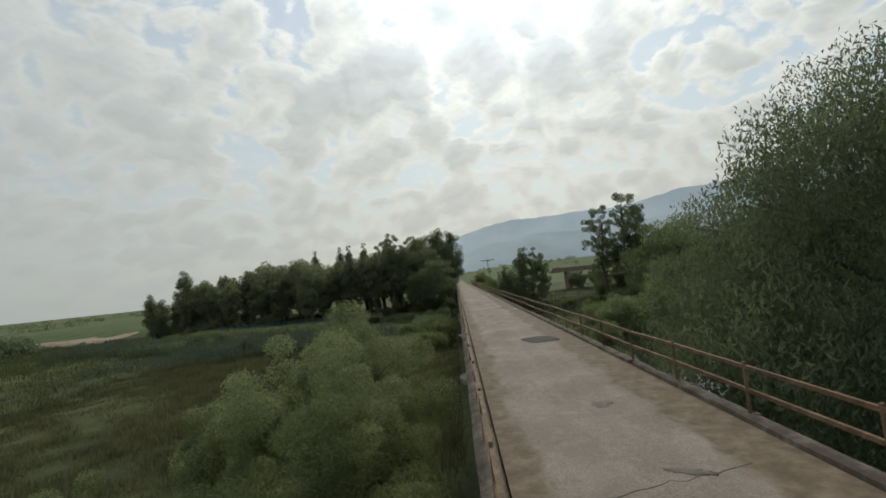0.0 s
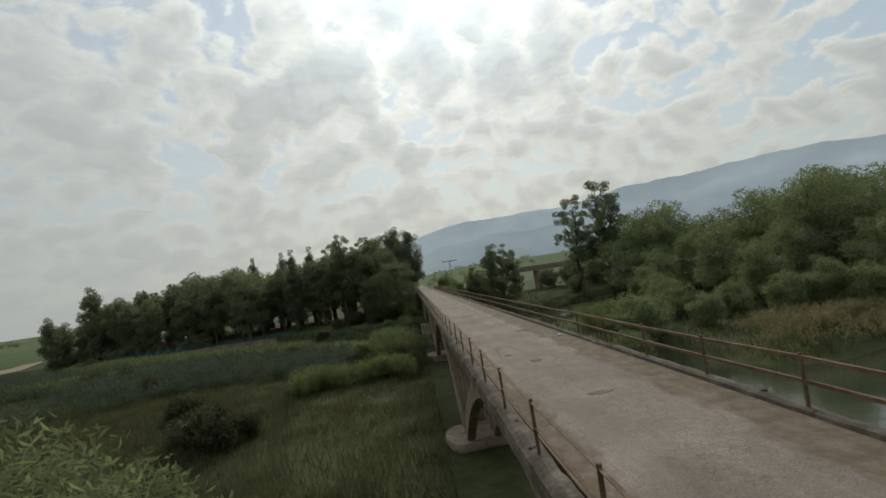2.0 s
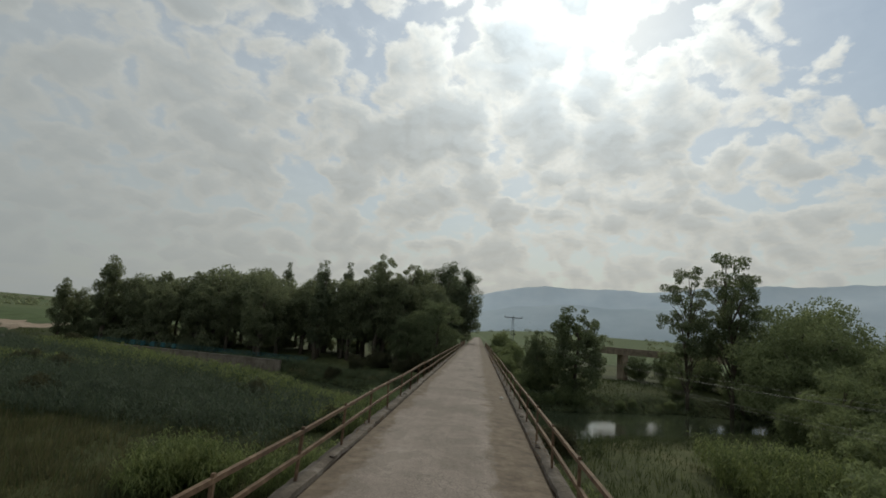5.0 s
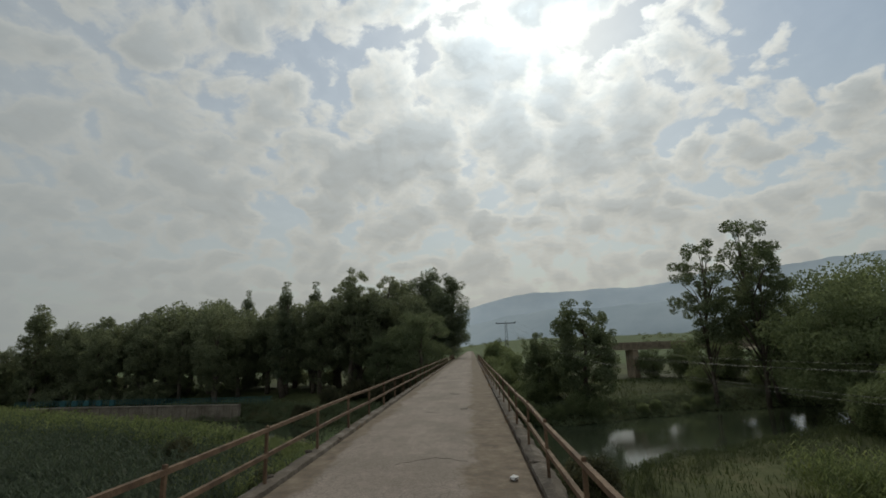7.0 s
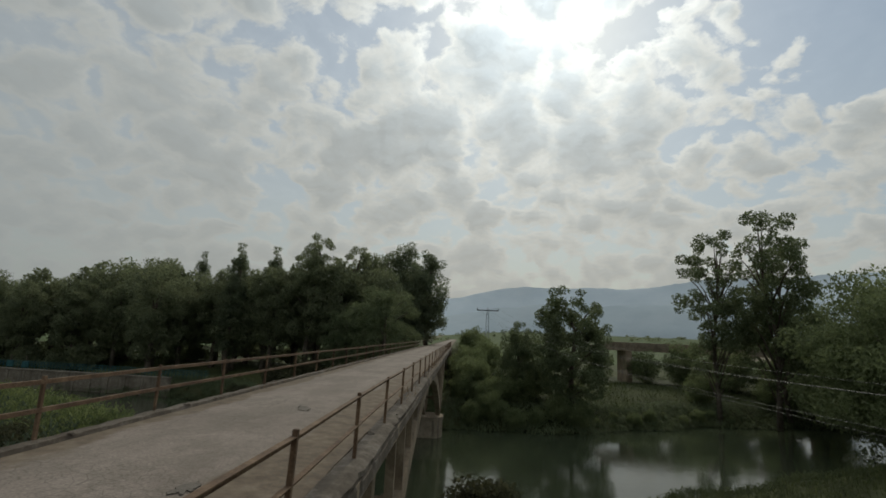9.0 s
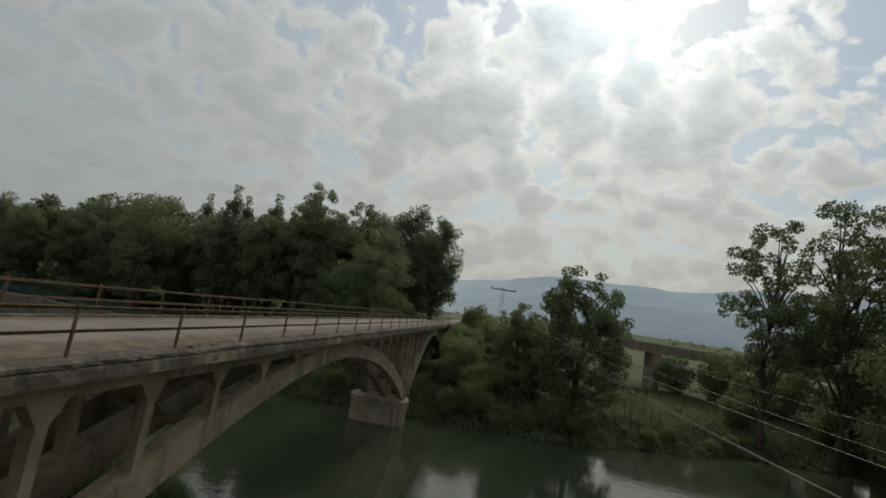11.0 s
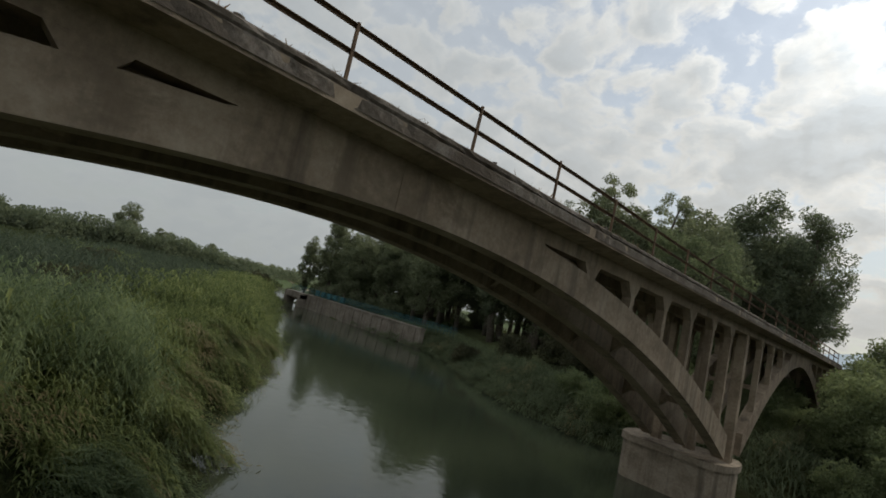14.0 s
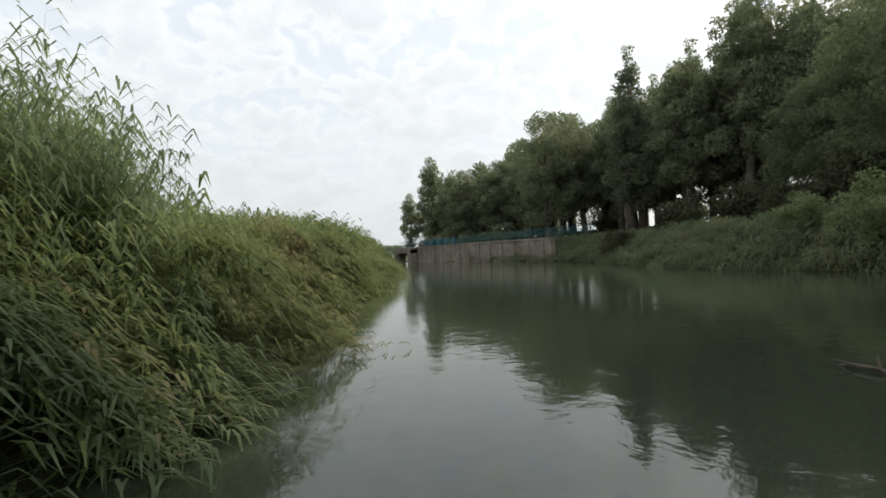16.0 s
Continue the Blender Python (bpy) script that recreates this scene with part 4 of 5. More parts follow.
def strip(x0, x1, lo, hi, south=True):
    """Spots along the river's bank between distances lo and hi from the water."""
    def pick(n, rng):
        got = np.zeros((0, 2))
        while len(got) < n:
            x = rng.uniform(x0, x1, 4 * n)
            y = river_mid(x) + rng.uniform(-45, 0, 4 * n) * (1 if south else -1)
            gap = river_gap(x, y)
            ok = (gap > lo) & (gap < hi)
            got = np.concatenate([got, np.stack([x, y], 1)[ok]])
        return got[:n]
    return pick


def patch_of(cx, cy, rx, ry):
    def pick(n, rng):
        w = rng.uniform(0, 6.28, n)
        r = rng.uniform(0, 1, n) ** 0.75 * (1 + 0.35 * np.sin(3 * w + cx) + 0.22 * np.sin(5 * w + cy))
        return np.stack([cx + rx * r * np.cos(w), cy + ry * r * np.sin(w)], 1)
    return pick


def stuff(name, quads, mat, label, category):
    return tagged(new(name, quads_mesh(name, quads, mat)), label, category, kind="stuff")


def drape(n, spots_fn, rng, length, width, tufts=0.75):
    """Long blades that lie over a bank and hang towards the water."""
    xy = spots_fn(n, rng)
    e = 0.3
    gx = (river_gap(xy[:, 0] + e, xy[:, 1]) - river_gap(xy[:, 0] - e, xy[:, 1])) / (2 * e)
    gy = (river_gap(xy[:, 0], xy[:, 1] + e) - river_gap(xy[:, 0], xy[:, 1] - e)) / (2 * e)
    out = -np.stack([gx, gy, 0 * gx], 1)
    out /= np.linalg.norm(out, axis=1, keepdims=True) + 1e-6
    out = out + rng.normal(0, 0.55, out.shape) * (1, 1, 0)
    tuft = 0.5 + 0.5 * np.sin(xy[:, 0] * 1.7 + 2 * np.sin(xy[:, 1] * 1.1)) * np.sin(xy[:, 1] * 1.9 + xy[:, 0])
    z = ground_z(xy[:, 0], xy[:, 1]) + 0.15 + tufts * tuft * rng.uniform(0.3, 1, n)
    root = np.stack([xy[:, 0], xy[:, 1], z], 1)
    ln = length * rng.uniform(0.5, 1.3, (n, 1))
    up = np.array([0, 0, 1.0])
    mid = root + out * ln * 0.42 + up * ln * rng.uniform(0.0, 0.35, (n, 1))
    end = root + out * ln * 0.85 - up * ln * rng.uniform(0.05, 0.6, (n, 1))
    side = np.cross(out, up) + 0.3 * rng.normal(size=(n, 3))
    side = side / np.linalg.norm(side, axis=1, keepdims=True) * width / 2
    return [np.stack([root - side * 0.6, root + side * 0.6, mid + side, mid - side], 1), np.stack([mid - side, mid + side, end], 1)]


rng = np.random.RandomState(31)
stuff("reeds", canes(560, patch_of(-9.0, 108.3, 4.6, 3.4), rng, 3.2, 0.62, 0.034, 16, 0.09), REED_YOUNG, "tall giant reeds standing over the south bank beside the bridge", "reeds")
stuff("reeds", canes(330, patch_of(-10.9, 111.7, 3.2, 1.5), rng, 3.1, 0.62, 0.034, 16, 0.1), REED_YOUNG, "tall giant reeds on top of the south bank", "reeds")
stuff("reeds", canes(1000, strip(-20, -6, 2.2, 7), rng, 1.3, 0.7, 0.044, 15, 0.1), REED, "very tall giant reeds standing over the south bank", "reeds")
stuff("reeds", canes(1700, strip(-26, -9, 7.5, 17), rng, 1.5, 0.7, 0.05, 11, 0.1), REED, "very tall giant reeds on the flats behind the south bank", "reeds")
stuff("reeds", canes(1500, strip(-34, -15, 2.0, 9), rng, 1.75, 0.6, 0.05, 10, 0.13), REED, "green giant reeds on top of the south river bank", "reeds")
stuff("reeds", canes(5000, strip(-95, -26, 1.5, 11), rng, 2.5, 1.0, 0.09, 6, 0.16), REED, "dense green reeds along the far river bank", "reeds")
stuff("fallen_reeds", fallen_canes(130, 34, strip(-34, -4.5, 0.9, 5.2), rng, 2.2, 16, 0.52, 0.04), REED, "toppled green reeds lying down the south bank over the water", "reeds")
stuff("young_reeds", fallen_canes(22, 22, strip(-6, -1, 0.3, 2.2), rng, 1.5, 14, 0.45, 0.034), REED_YOUNG, "blue-green young reeds hanging over the water's edge", "reeds")
stuff("bank_grass", drape(9000, strip(-34, -3.5, 0.1, 5.5), rng, 0.5, 0.035, 0.25), GRASS, "long green grass hanging down the south bank over the water", "grass")
stuff("bank_grass", drape(8000, strip(-95, -32, -0.4, 6.5), rng, 1.3, 0.10), REED, "long grass hanging down the far bank", "grass")
stuff("dry_reeds", fallen_canes(40, 10, strip(-26, -5, 0.6, 4.2), rng, 2.4, 15, 0.36, 0.04), REED_DRY, "yellowed toppled reeds among the green ones on the bank", "reeds")
stuff("bank_grass", drape(14000, strip(-64, 3, -0.4, 5, False), rng, 0.9, 0.06, 1.1), LEAF_EUCALYPT, "dull green weeds hanging down the north bank", "grass")
stuff("reeds", canes(3000, strip(-64, 3, 0.8, 7, False), rng, 1.15, 0.6, 0.05, 8, 0.22), LEAF_EUCALYPT, "green reeds and weeds on the north river bank", "reeds")
stuff("dry_reeds", fallen_canes(36, 9, strip(-42, 2, 0.4, 4.0, False), rng, 1.5, 12, 0.36, 0.04), REED_DRY, "brown withered weeds hanging down the north bank", "weeds")
stuff("reeds", canes(2000, strip(4, 60, 0.4, 8), rng, 0.75, 0.6, 0.05, 6, 0.25), GRASS, "short green reeds on the near bank east of the bridge", "reeds")
stuff("bank_grass", drape(12000, strip(3, 80, -0.4, 7, False), rng, 1.2, 0.09), LEAF_EUCALYPT, "weeds hanging down the far bank east of the bridge", "grass")
stuff("reeds", canes(900, patch_of(-17.6, 79.5, 3.6, 3.0), rng, 2.6, 0.8, 0.06, 9, 0.14), REED, "clump of bright green giant reeds in the meadow", "reeds")
stuff("reeds", canes(1000, patch_of(-9.2, 81.0, 3.8, 3.4), rng, 2.5, 0.8, 0.06, 9, 0.14), REED, "second clump of bright green giant reeds in the meadow", "reeds")
stuff("reeds", canes(1500, patch_of(-74, 121, 15, 4), rng, 2.2, 1.0, 0.09, 6, 0.14), REED, "strip of pale green reeds across the far flats", "reeds")
stuff("reeds", canes(1200, patch_of(-10, 104, 5, 7), rng, 2.4, 0.9, 0.08, 7, 0.16), REED, "clump of bright green giant reeds beside the bridge", "reeds")
stuff("reeds", canes(500, patch_of(8, 72, 3.2, 22), rng, 1.3, 0.9, 0.07, 7, 0.16), REED, "strip of giant reeds along the east side of the bridge", "reeds")
stuff("reeds", canes(1500, patch_of(27, 93, 6, 6), rng, 3.4, 0.9, 0.08, 7, 0.16), REED, "clump of giant reeds on the east flats", "reeds")
stuff("brown_reeds", canes(1900, patch_of(46, 70, 15, 6), rng, 1.9, 0.9, 0.07, 6, 0.16), REED_DRY, "brown withered reeds on the bank of the pond", "reeds")
stuff("dark_reeds", canes(4200, patch_of(-42, 101, 30, 13), rng, 2.2, 0.9, 0.08, 6, 0.12), BELT, "blue-green reed belt across the wet meadow", "reeds")
stuff("dark_reeds", canes(6000, strip(-120, -16, 8, 34), rng, 2.8, 1.0, 0.10, 5, 0.12), BELT, "wide belt of dark reeds on the flats", "reeds")


def grass(n, x0, x1, y0, y1, height, width, rng, lo=1.0):
    x, y = rng.uniform(x0, x1, n), rng.uniform(y0, y1, n)
    dens = np.sin(x * 0.21 + 2 * np.sin(y * 0.13)) + np.sin(y * 0.17 + 1.3) + rng.normal(0, 0.7, n)
    ok = (river_gap(x, y) > lo) & (dens > -1.6) & ((np.abs(x) > 3.4))
    x, y = x[ok], y[ok]
    z = ground_z(x, y)
    lump = np.sin(x * 0.61 + 1.7 * np.sin(y * 0.37)) * np.sin(y * 0.53 + 1.3 * np.sin(x * 0.29))
    h = height * rng.uniform(0.4, 1.3, len(x)) * (0.8 + 0.3 * np.sin(x * 0.11 + y * 0.07) + 0.45 * lump)
    w = rng.uniform(0, 6.28, len(x))
    side = np.stack([np.cos(w), np.sin(w), 0 * w], 1) * width / 2
    lean = rng.normal(0, 0.3, (len(x), 2)) * h[:, None]
    b = np.stack([x, y, z - 0.05], 1)
    t = b + np.stack([lean[:, 0], lean[:, 1], h], 1)
    return np.stack([b - side, b + side, t], 1)


rng = np.random.RandomState(41)
stuff("meadow_grass", grass(80000, -60, -3, 10, 125, 0.8, 0.06, rng), GRASS, "tall dark green meadow grass west of the bridge", "grass")
stuff("meadow_weeds", grass(70000, -62, -3, 30, 92, 0.95, 0.07, rng), WEED, "rank brownish green weeds in the meadow west of the bridge", "weeds")
stuff("dry_stems", grass(16000, -48, -3.5, 22, 112, 0.85, 0.03, rng), DRY_STEM, "dry brown weed stems scattered through the meadow", "weeds")
stuff("meadow_grass", grass(60000, -170, -55, 40, 200, 1.1, 0.16, rng), GRASS, "tall meadow grass on the far flats", "grass")
stuff("meadow_grass", grass(60000, 3, 70, 20, 180, 0.9, 0.09, rng), GRASS, "rough grass on the flats east of the bridge", "grass")


# ---------------------------------------------------------------- river wall, gate, fence
def line_box(name, a, b, half, z0, z1, mat, bevel=0.02):
    """A box along a line on the plan."""
    d = Vector((b[0] - a[0], b[1] - a[1], 0))
    me = box_mesh(name, (0, -half, z0), (d.length, half, z1), mat, bevel)
    me.transform(pose(a[0], a[1], 0, 0, 0, math.degrees(math.atan2(d.y, d.x))))
    return me


wall = tagged(new("canal_wall"), "stained grey concrete canal wall with buttresses at the water", "wall")
A, B = (-84.5, 159.4), (-44.0, 157.0)
child("wall_body", line_box("wall_body", A, B, 0.35, -12, -7.2, WALL), wall)
child("coping", line_box("coping", A, B, 0.5, -7.2, -6.95, WALL), wall)
for k in range(13):
    s = (k + 0.5) / 13
    p = (A[0] + (B[0] - A[0]) * s, A[1] + (B[1] - A[1]) * s)
    d = Vector((B[0] - A[0], B[1] - A[1], 0)).normalized()
    a0 = (p[0] - d.x * 0.2 + d.y * 0.42, p[1] - d.y * 0.2 - d.x * 0.42)
    b0 = (p[0] + d.x * 0.2 + d.y * 0.42, p[1] + d.y * 0.2 - d.x * 0.42)
    child("pilaster", line_box("pilaster", a0, b0, 0.12, -12, -7.25, WALL), wall)
gate = tagged(new("sluice_gate"), "small concrete sluice bridge with an open gate", "sluice gate")
for x in (-91.4, -85.2):
    child("gate_pillar", box_mesh("gate_pillar", (x - 0.5, 157.4, -12), (x + 0.5, 159.7, -7.4), WALL, 0.04), gate)
child("gate_beam", box_mesh("gate_beam", (-92.0, 157.5, -8.3), (-84.7, 159.6, -7.0), WALL, 0.04), gate)
child("gate_leaf", box_mesh("gate_leaf", (-90.9, 158.4, -8.75), (-85.7, 158.55, -8.2), RUST, 0.01), gate)

fence = tagged(new("turquoise_fence"), "turquoise painted metal railing on top of the canal wall", "fence")
P = [(-92.0, 158.9), (-84.5, 159.7), (-44.0, 157.3), (-38.0, 158.0)]
picket = box_mesh("fence_picket", (-0.025, -0.025, -0.05), (0.025, 0.025, 1.25), TURQUOISE)
for (ax, ay), (bx, by) in zip(P, P[1:]):
    n = max(2, int(math.hypot(bx - ax, by - ay) / 0.6))
    for k in range(n):
        x, y = ax + (bx - ax) * k / n, ay + (by - ay) * k / n
        foot = max(-6.95, float(ground_z(x, y)))
        ob = child("fence_post", picket, fence)
        ob.matrix_local = pose(x, y, foot)
    for z in (-5.75, -6.1, -6.45):
        child("fence_rail", line_box("fence_rail", (ax, ay), (bx, by), 0.025, z - 0.03, z + 0.03, TURQUOISE, 0.0), fence)
# gate winches behind the railing
winch = tagged(new("gate_winch"), "turquoise gate winch with a pale spindle on the sluice wall", "winch", "winches on the sluice wall")
child("winch_body", box_mesh("winch_body", (-0.45, -0.3, 0.0), (0.45, 0.3, 1.1), TURQUOISE, 0.05), winch)
v, f = tube([(0, 0, 1.1), (0, 0, 2.1)], [0.06, 0.05], 6)
child("spindle", mesh_from("spindle", v, f, WALL), winch)
for k, (x, y) in enumerate(((-83.2, 160.6), (-80.6, 160.5), (-78.0, 160.4), (-75.2, 160.2), (-72.2, 160.0))):
    m = pose(x, y, -6.9, 0, 0, 20)
    if k == 0:
        winch.matrix_basis = m
    else:
        copy_thing(winch, m)


# ---------------------------------------------------------------- pylon and cables
def lattice(name, x, y, z0, z1, w0, w1, parent, mat):
    tubes = []
    corner = lambda s, k: Vector((x + (w0 + (w1 - w0) * s) * (1 if k in (0, 3) else -1), y + (w0 + (w1 - w0) * s) * (1 if k < 2 else -1), z0 + (z1 - z0) * s))
    for k in range(4):
        tubes.append(tube([corner(0, k), corner(1, k)], [0.05, 0.04], 4))
        for j in range(9):
            tubes.append(tube([corner(j / 9, k), corner((j + 1) / 9, (k + 1) % 4)], [0.025, 0.025], 4))
    v, f = join_tubes(tubes)
    return child(name, mesh_from(name, v, f, mat), parent)


PX, PY, PZ = 10.6, 191.0, 8.6
pylon = tagged(new("power_pylon"), "slim grey lattice power pylon with a wide cross arm", "pylon")
lattice("mast", PX, PY, float(ground_z(PX, PY)), PZ, 0.55, 0.22, pylon, PYLON)
cross_arm = child("cross_arm", box_mesh("cross_arm", (PX - 2.6, PY - 0.12, PZ - 0.25), (PX + 2.6, PY + 0.12, PZ), PYLON, 0.02), pylon)
for dx in (-2.5, 0.0, 2.5):
    v, f = tube([(PX + dx, PY, PZ), (PX + dx, PY, PZ + 0.45)], [0.09, 0.06], 6)
    child("insulator", mesh_from("insulator", v, f, PYLON), cross_arm)


def cable(dx, low, top, r):
    pts = []
    for k in range(41):
        y = 191 - 221 * k / 40
        x = PX + dx + (191 - y) * 0.081
        pts.append((x, y, low + (top - low) * ((y - 92) / 99) ** 2))
    v, f = tube(pts, [r] * len(pts), 5)
    tagged(new("power_cable", mesh_from("power_cable", v, f, CABLE)), "thin sagging power cable across the river flats", "cable", "power cables")


for dx, low, top in ((-2.5, 1.5, 9.0), (0.0, 1.3, 9.0), (2.5, 1.5, 9.0), (-0.8, 0.3, 7.6), (0.9, -0.2, 7.4)):
    cable(dx, low - 0.6, top, 0.008)
far_pole = tagged(new("cable_pole"), "wooden pole that carries the cables", "pole")
v, f = tube([(28.5, -30, -9.5), (28.5, -30, 13)], [0.2, 0.14], 8)
child("pole", mesh_from("pole", v, f, BARK), far_pole)
child("pole_arm", box_mesh("pole_arm", (25.8, -30.1, 11.0), (31.4, -29.9, 11.2), BARK), far_pole)

# ---------------------------------------------------------------- road bridge far off and tracks
flyover = tagged(new("road_bridge"), "low pale concrete road bridge crossing the flats in the distance", "bridge")
deck = child("deck", line_box("deck", (34, 186), (140, 176), 4.0, 0.7, 1.75, CONCRETE_PALE), flyover)
child("parapet", line_box("parapet", (34, 182), (140, 172), 0.12, 1.75, 2.5, CONCRETE_PALE), deck)
for k in range(6):
    x = 40 + 19 * k
    child("support", box_mesh("support", (x - 0.6, 181 - 0.095 * (x - 34), -8.5), (x + 0.6, 187 - 0.095 * (x - 34), 0.8), CONCRETE, 0.05), flyover)


def ribbon(name, pts, half, mat, lift, label, category):
    """A strip of earth or crop laid over the ground along a line."""
    verts, faces = [], []
    n = 24
    line = [Vector((*p, 0)) for p in pts]
    dense = []
    for a, b in zip(line, line[1:]):
        dense += [a.lerp(b, k / n) for k in range(n)]
    dense.append(line[-1])
    m = 6
    for i, p in enumerate(dense):
        d = (dense[min(i + 1, len(dense) - 1)] - dense[max(i - 1, 0)]).normalized()
        s = Vector((-d.y, d.x, 0))
        h = half * (1 + 0.25 * math.sin(i * 0.7) + 0.15 * math.sin(i * 1.9))
        for k in range(m + 1):
            q = p + s * h * (2 * k / m - 1)
            verts.append((q.x, q.y, float(ground_z(q.x, q.y)) + lift))
    for i in range(len(dense) - 1):
        for k in range(m):
            a = i * (m + 1) + k
            faces.append((a, a + m + 1, a + m + 2, a + 1))
    return tagged(new(name, mesh_from(name, verts, faces, mat, True)), label, category, kind="structure")


ribbon("track", [(-150, 206), (-220, 232), (-330, 270)], 7, DIRT, 0.25, "bare brown earth track beside the fields", "track")

# hedge row on the flats west of the river, lower towards its north end
hrng = np.random.RandomState(67)
hedge = []
for k in range(120):
    turn = hrng.uniform(61, 93)
    r = float(np.interp(turn, [61, 69, 93], [340, 190, 172])) + hrng.normal(0, 5)
    x, y = 9 - r * math.sin(radians(turn)), 108 + r * math.cos(radians(turn))
    h = float(np.interp(turn, [61, 68, 72, 77, 93], [5.2, 6.4, 7.6, 9.0, 9.4])) * hrng.uniform(0.5, 1.05)
    w = hrng.uniform(5, 9)
    q = hrng.normal(size=(520, 3)) * (w * 0.36, w * 0.36, 0)
    q[:, 2] = h * hrng.uniform(0, 1, 520) ** 0.8 * np.maximum(0.1, 1 - (np.hypot(q[:, 0], q[:, 1]) / (w * 1.2)) ** 2)
    hedge.append(leaf_quads(q + (x, y, float(ground_z(x, y))), hrng, 0.9, 0.5))
stuff("far_hedge", np.concatenate(hedge), LEAF_PINE, "dark overgrown hedge row across the flats", "hedge")
# hedges and small trees along the horizon
frng = np.random.RandomState(61)
far = []
for _ in range(420):
    az, r = radians(frng.uniform(-95, 95)), frng.uniform(420, 1150)
    x, y = r * math.sin(az), 105 + r * math.cos(az)
    h, w = frng.uniform(2.5, 7.0), frng.uniform(4, 13)
    n = 70
    q = frng.normal(size=(n, 3)) * (w * 0.4, w * 0.4, 0)
    q[:, 2] = h * np.abs(frng.uniform(0, 1, n)) * (1 - (np.hypot(q[:, 0], q[:, 1]) / (w * 1.6)) ** 2)
    far.append(leaf_quads(q + (x, y, float(ground_z(x, y))), frng, 2.2, 1.2))
stuff("far_trees", np.concatenate(far), LEAF_FOREST, "distant hedges and small trees along the plain", "trees")


# ---------------------------------------------------------------- wear on the road
HOLE = rough_surface("broken_road_hollow", (0.09, 0.078, 0.066), (0.15, 0.13, 0.11), (0.21, 0.185, 0.16), 3.0, 30.0, 0.95, 0.02)
for k, (x, y, rx, ry) in enumerate([(-0.37, 55.2, 0.3, 0.22), (0.2, 10.7, 0.26, 0.2), (-0.4, 35.2, 0.28, 0.16), (-1.05, 36.9, 0.13, 0.09), (0.9, 43.1, 0.3, 0.16), (-0.15, 30.2, 0.3, 0.14), (-0.6, 50.3, 0.26, 0.16), (0.9, 82.4, 0.22, 0.12), (0.3, 88.6, 0.4, 0.14), (0.35, 6.95, 0.34, 0.1)]):
    blotch("pothole", x, y, rx, ry, 0.056, HOLE, 50 + k, "shallow pothole worn into the concrete road", 37 * k, 2.0, 0.17)


def crack(pts, half, seed):
    """A narrow ragged crack across the road."""
    rng = np.random.RandomState(seed)
    verts, faces = [], []
    dense = []
    for (ax, ay), (bx, by) in zip(pts, pts[1:]):
        n = max(3, int(math.hypot(bx - ax, by - ay) / 0.12))
        dense += [(ax + (bx - ax) * k / n + rng.normal(0, 0.02), ay + (by - ay) * k / n + rng.normal(0, 0.035)) for k in range(n)]
    for x, y in dense:
        w = half * rng.uniform(0.3, 1.6)
        z = 0.05 - 0.024 * min(1.0, abs(x) / 2.3) ** 2 * 2 + 0.004
        verts += [(x, y - w, z), (x, y + w, z), (x, y + w, z - 0.05), (x, y - w, z - 0.05)]
    for k in range(len(dense) - 1):
        a = 4 * k
        for i, j in ((0, 1), (1, 2), (2, 3), (3, 0)):
            faces.append((a + i, a + 4 + i, a + 4 + j, a + j))
    faces += [(0, 1, 2, 3), tuple(4 * (len(dense) - 1) + q for q in (3, 2, 1, 0))]
    tagged(new("road_crack", mesh_from("road_crack", verts, faces, HOLE)), "dark ragged crack across the concrete road", "crack")


crack([(-2.2, 53.0), (-0.6, 53.15), (1.9, 53.4)], 0.018, 1)
crack([(-0.7, 51.6), (0.6, 52.0), (1.8, 52.3)], 0.015, 2)
crack([(-1.9, 6.2), (-0.3, 6.6), (1.4, 7.05)], 0.008, 3)
crack([(-1.4, 36.4), (-1.2, 38.8), (-0.6, 38.9), (-0.5, 37.4)], 0.012, 4)
crack([(-0.1, 34.4), (0.3, 35.0), (0.55, 34.4)], 0.012, 5)
crack([(-0.6, 81.6), (0.1, 81.2)], 0.012, 6)
crack([(-0.4, 73.4), (0.4, 74.0), (1.2, 73.6)], 0.012, 7)


def chunk(x, y, z, size, mat, seed, name, label, category):
    """A small broken lump."""
    rng = np.random.RandomState(seed)
    bm = bmesh.new()
    bmesh.ops.create_icosphere(bm, subdivisions=1, radius=size)
    for v in bm.verts:
        v.co = v.co * rng.uniform(0.7, 1.25)
        v.co.z *= 0.55
        v.co += Vector((x, y, z + size * 0.35))
    me = bpy.data.meshes.new(name)
    bm.to_mesh(me)
    bm.free()
    me.materials.append(mat)
    tagged(new(name, me), label, category)


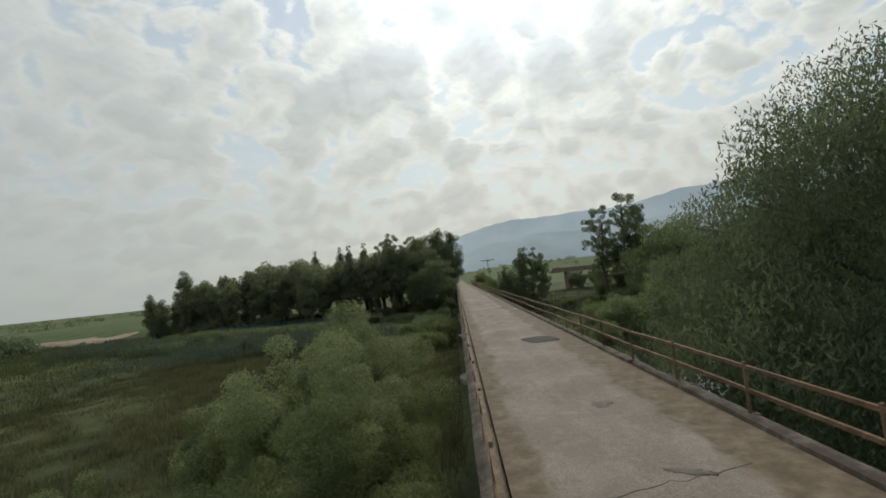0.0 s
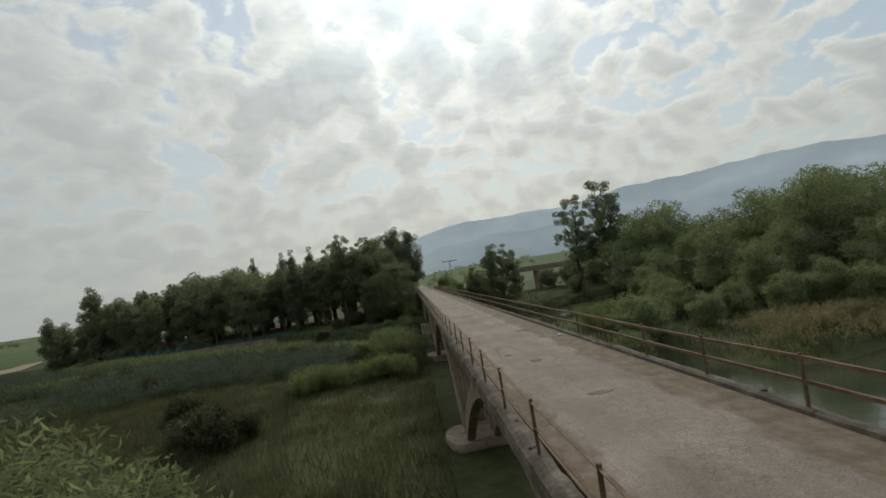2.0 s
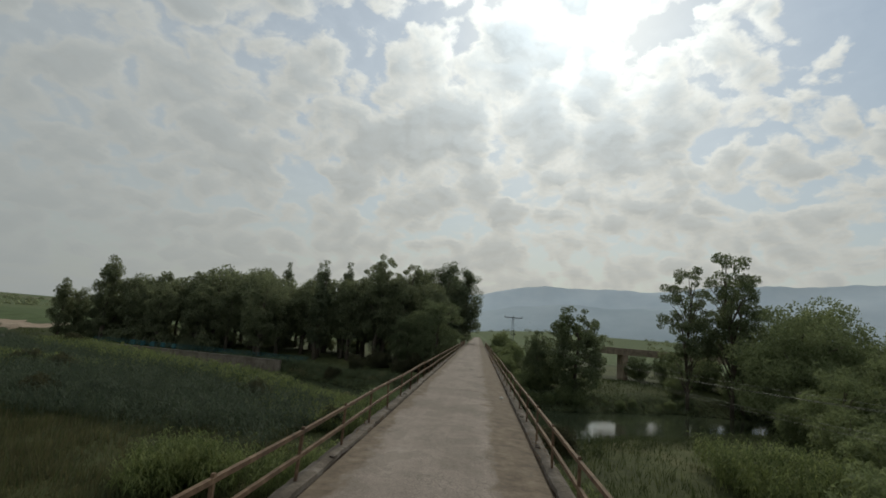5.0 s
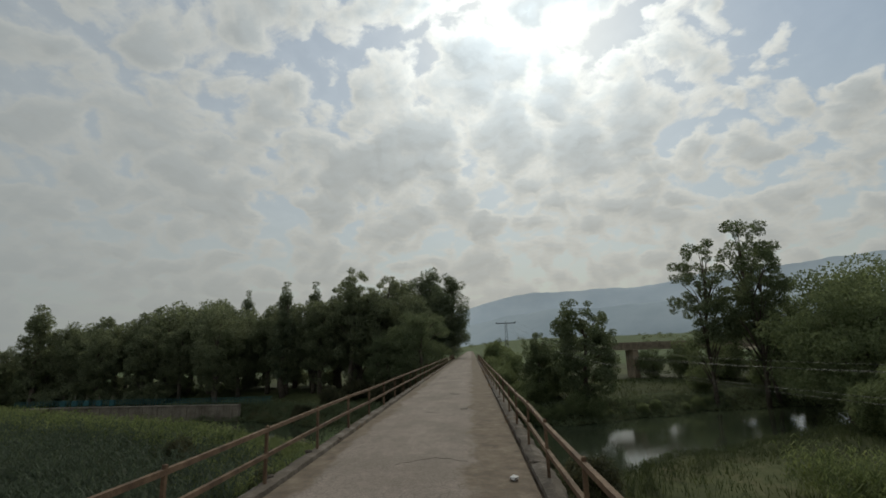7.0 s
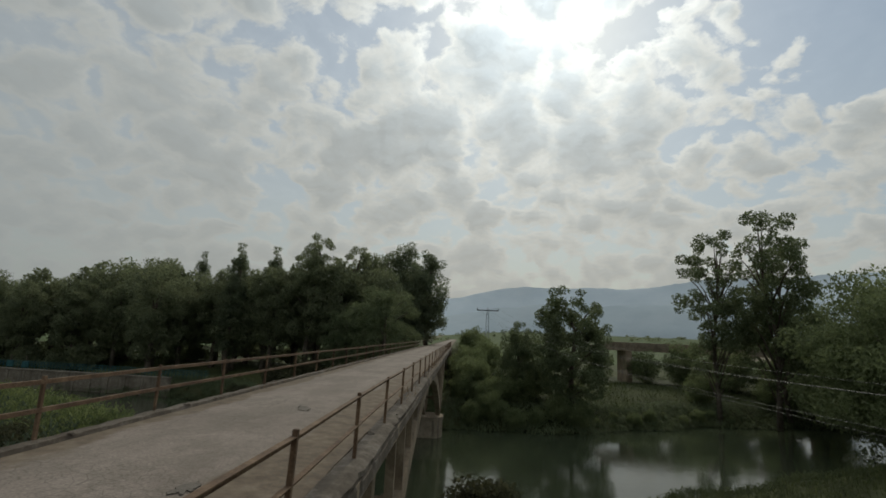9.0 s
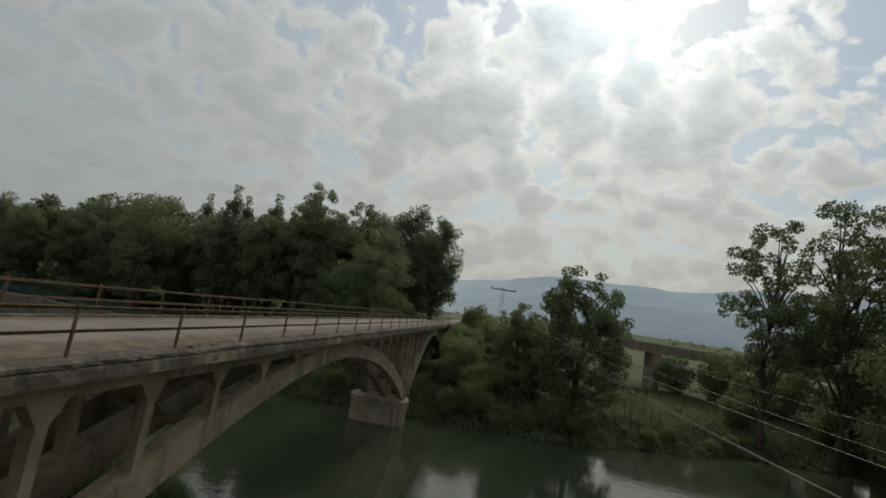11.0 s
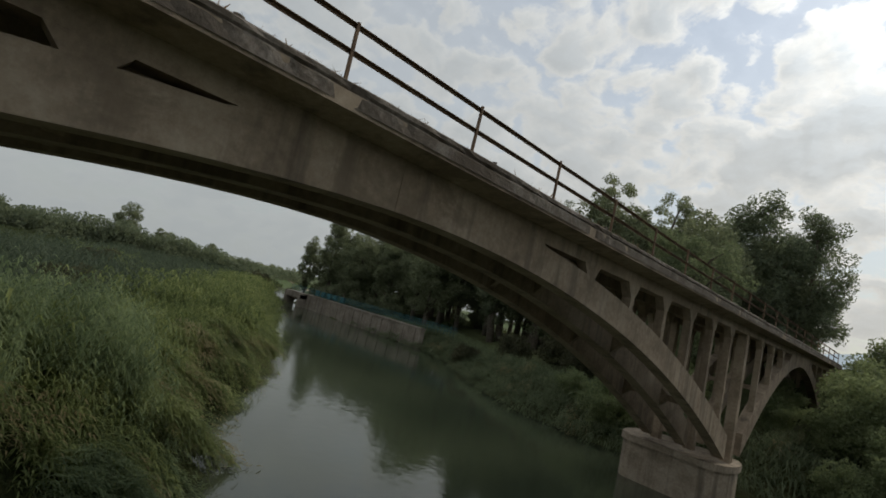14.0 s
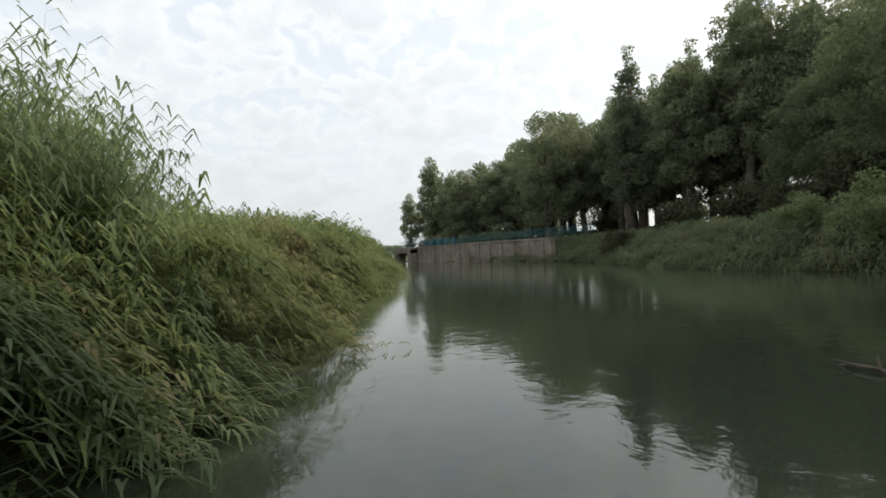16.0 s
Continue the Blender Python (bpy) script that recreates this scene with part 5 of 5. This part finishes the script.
rng = random.Random(9)
for k in range(110):
    s = rng.choice((-1, 1))
    y = rng.uniform(8, 128)
    chunk(s * rng.uniform(2.36, 2.65), y, 0.04, rng.uniform(0.03, 0.1), EDGE, 100 + k, "rubble_piece", "loose broken piece of concrete on the kerb", "rubble")
# driftwood caught in the river
v, f = join_tubes([tube([(-1.20, 120.10, -10.1), (-1.45, 120.25, -10.0), (-1.75, 120.30, -10.0), (-2.05, 120.50, -10.1)], [0.03, 0.035, 0.03, 0.012], 6), tube([(-1.45, 120.25, -10.0), (-1.55, 120.50, -9.9), (-1.60, 120.65, -9.92)], [0.02, 0.015, 0.008], 5), tube([(-1.70, 120.30, -10.0), (-1.90, 120.15, -9.93)], [0.018, 0.008], 5)])
tagged(new("driftwood", mesh_from("driftwood", v, f, BARK, True)), "dark branch floating half sunk in the river", "driftwood")
PAPER = rough_surface("white_litter", (0.6, 0.58, 0.55), (0.72, 0.7, 0.68), (0.8, 0.79, 0.77), 4.0, 20.0, 0.8, 0.003)
for k, (x, y) in enumerate(((1.94, 72.2), (1.9, 39.8))):
    chunk(x, y, 0.02, 0.1, PAPER, 300 + k, "litter", "crumpled white litter on the road edge", "litter")
KERB_WEED = leaf_material("dry_kerb_weeds", (0.12, 0.075, 0.045), (0.19, 0.125, 0.075), (0.27, 0.19, 0.12), 0.3)
r2 = np.random.RandomState(77)
n = 3900
wx = np.where(r2.uniform(size=n) < 0.65, 1, -1) * r2.uniform(2.25, 2.7, n)
wy = np.concatenate([r2.normal(c, 1.1, n // 13) for c in (22, 37, 46, 63, 79, 93, 101, 104.5, 107, 109, 112, 117, 121)])
wx = wx[: len(wy)]
b0 = np.stack([wx, wy, 0 * wx + 0.03], 1)
t0 = b0 + np.stack([r2.normal(0, 0.06, len(wy)), r2.normal(0, 0.06, len(wy)), r2.gamma(2.0, 0.02, len(wy)) + 0.02], 1)
sd = np.stack([r2.normal(0, 0.006, len(wy)), r2.normal(0, 0.006, len(wy)), 0 * wy], 1)
stuff("kerb_weeds", np.stack([b0 - sd, b0 + sd, t0 + sd * 0.3, t0 - sd * 0.3], 1), KERB_WEED, "dry brown weeds growing along the kerbs", "weeds")
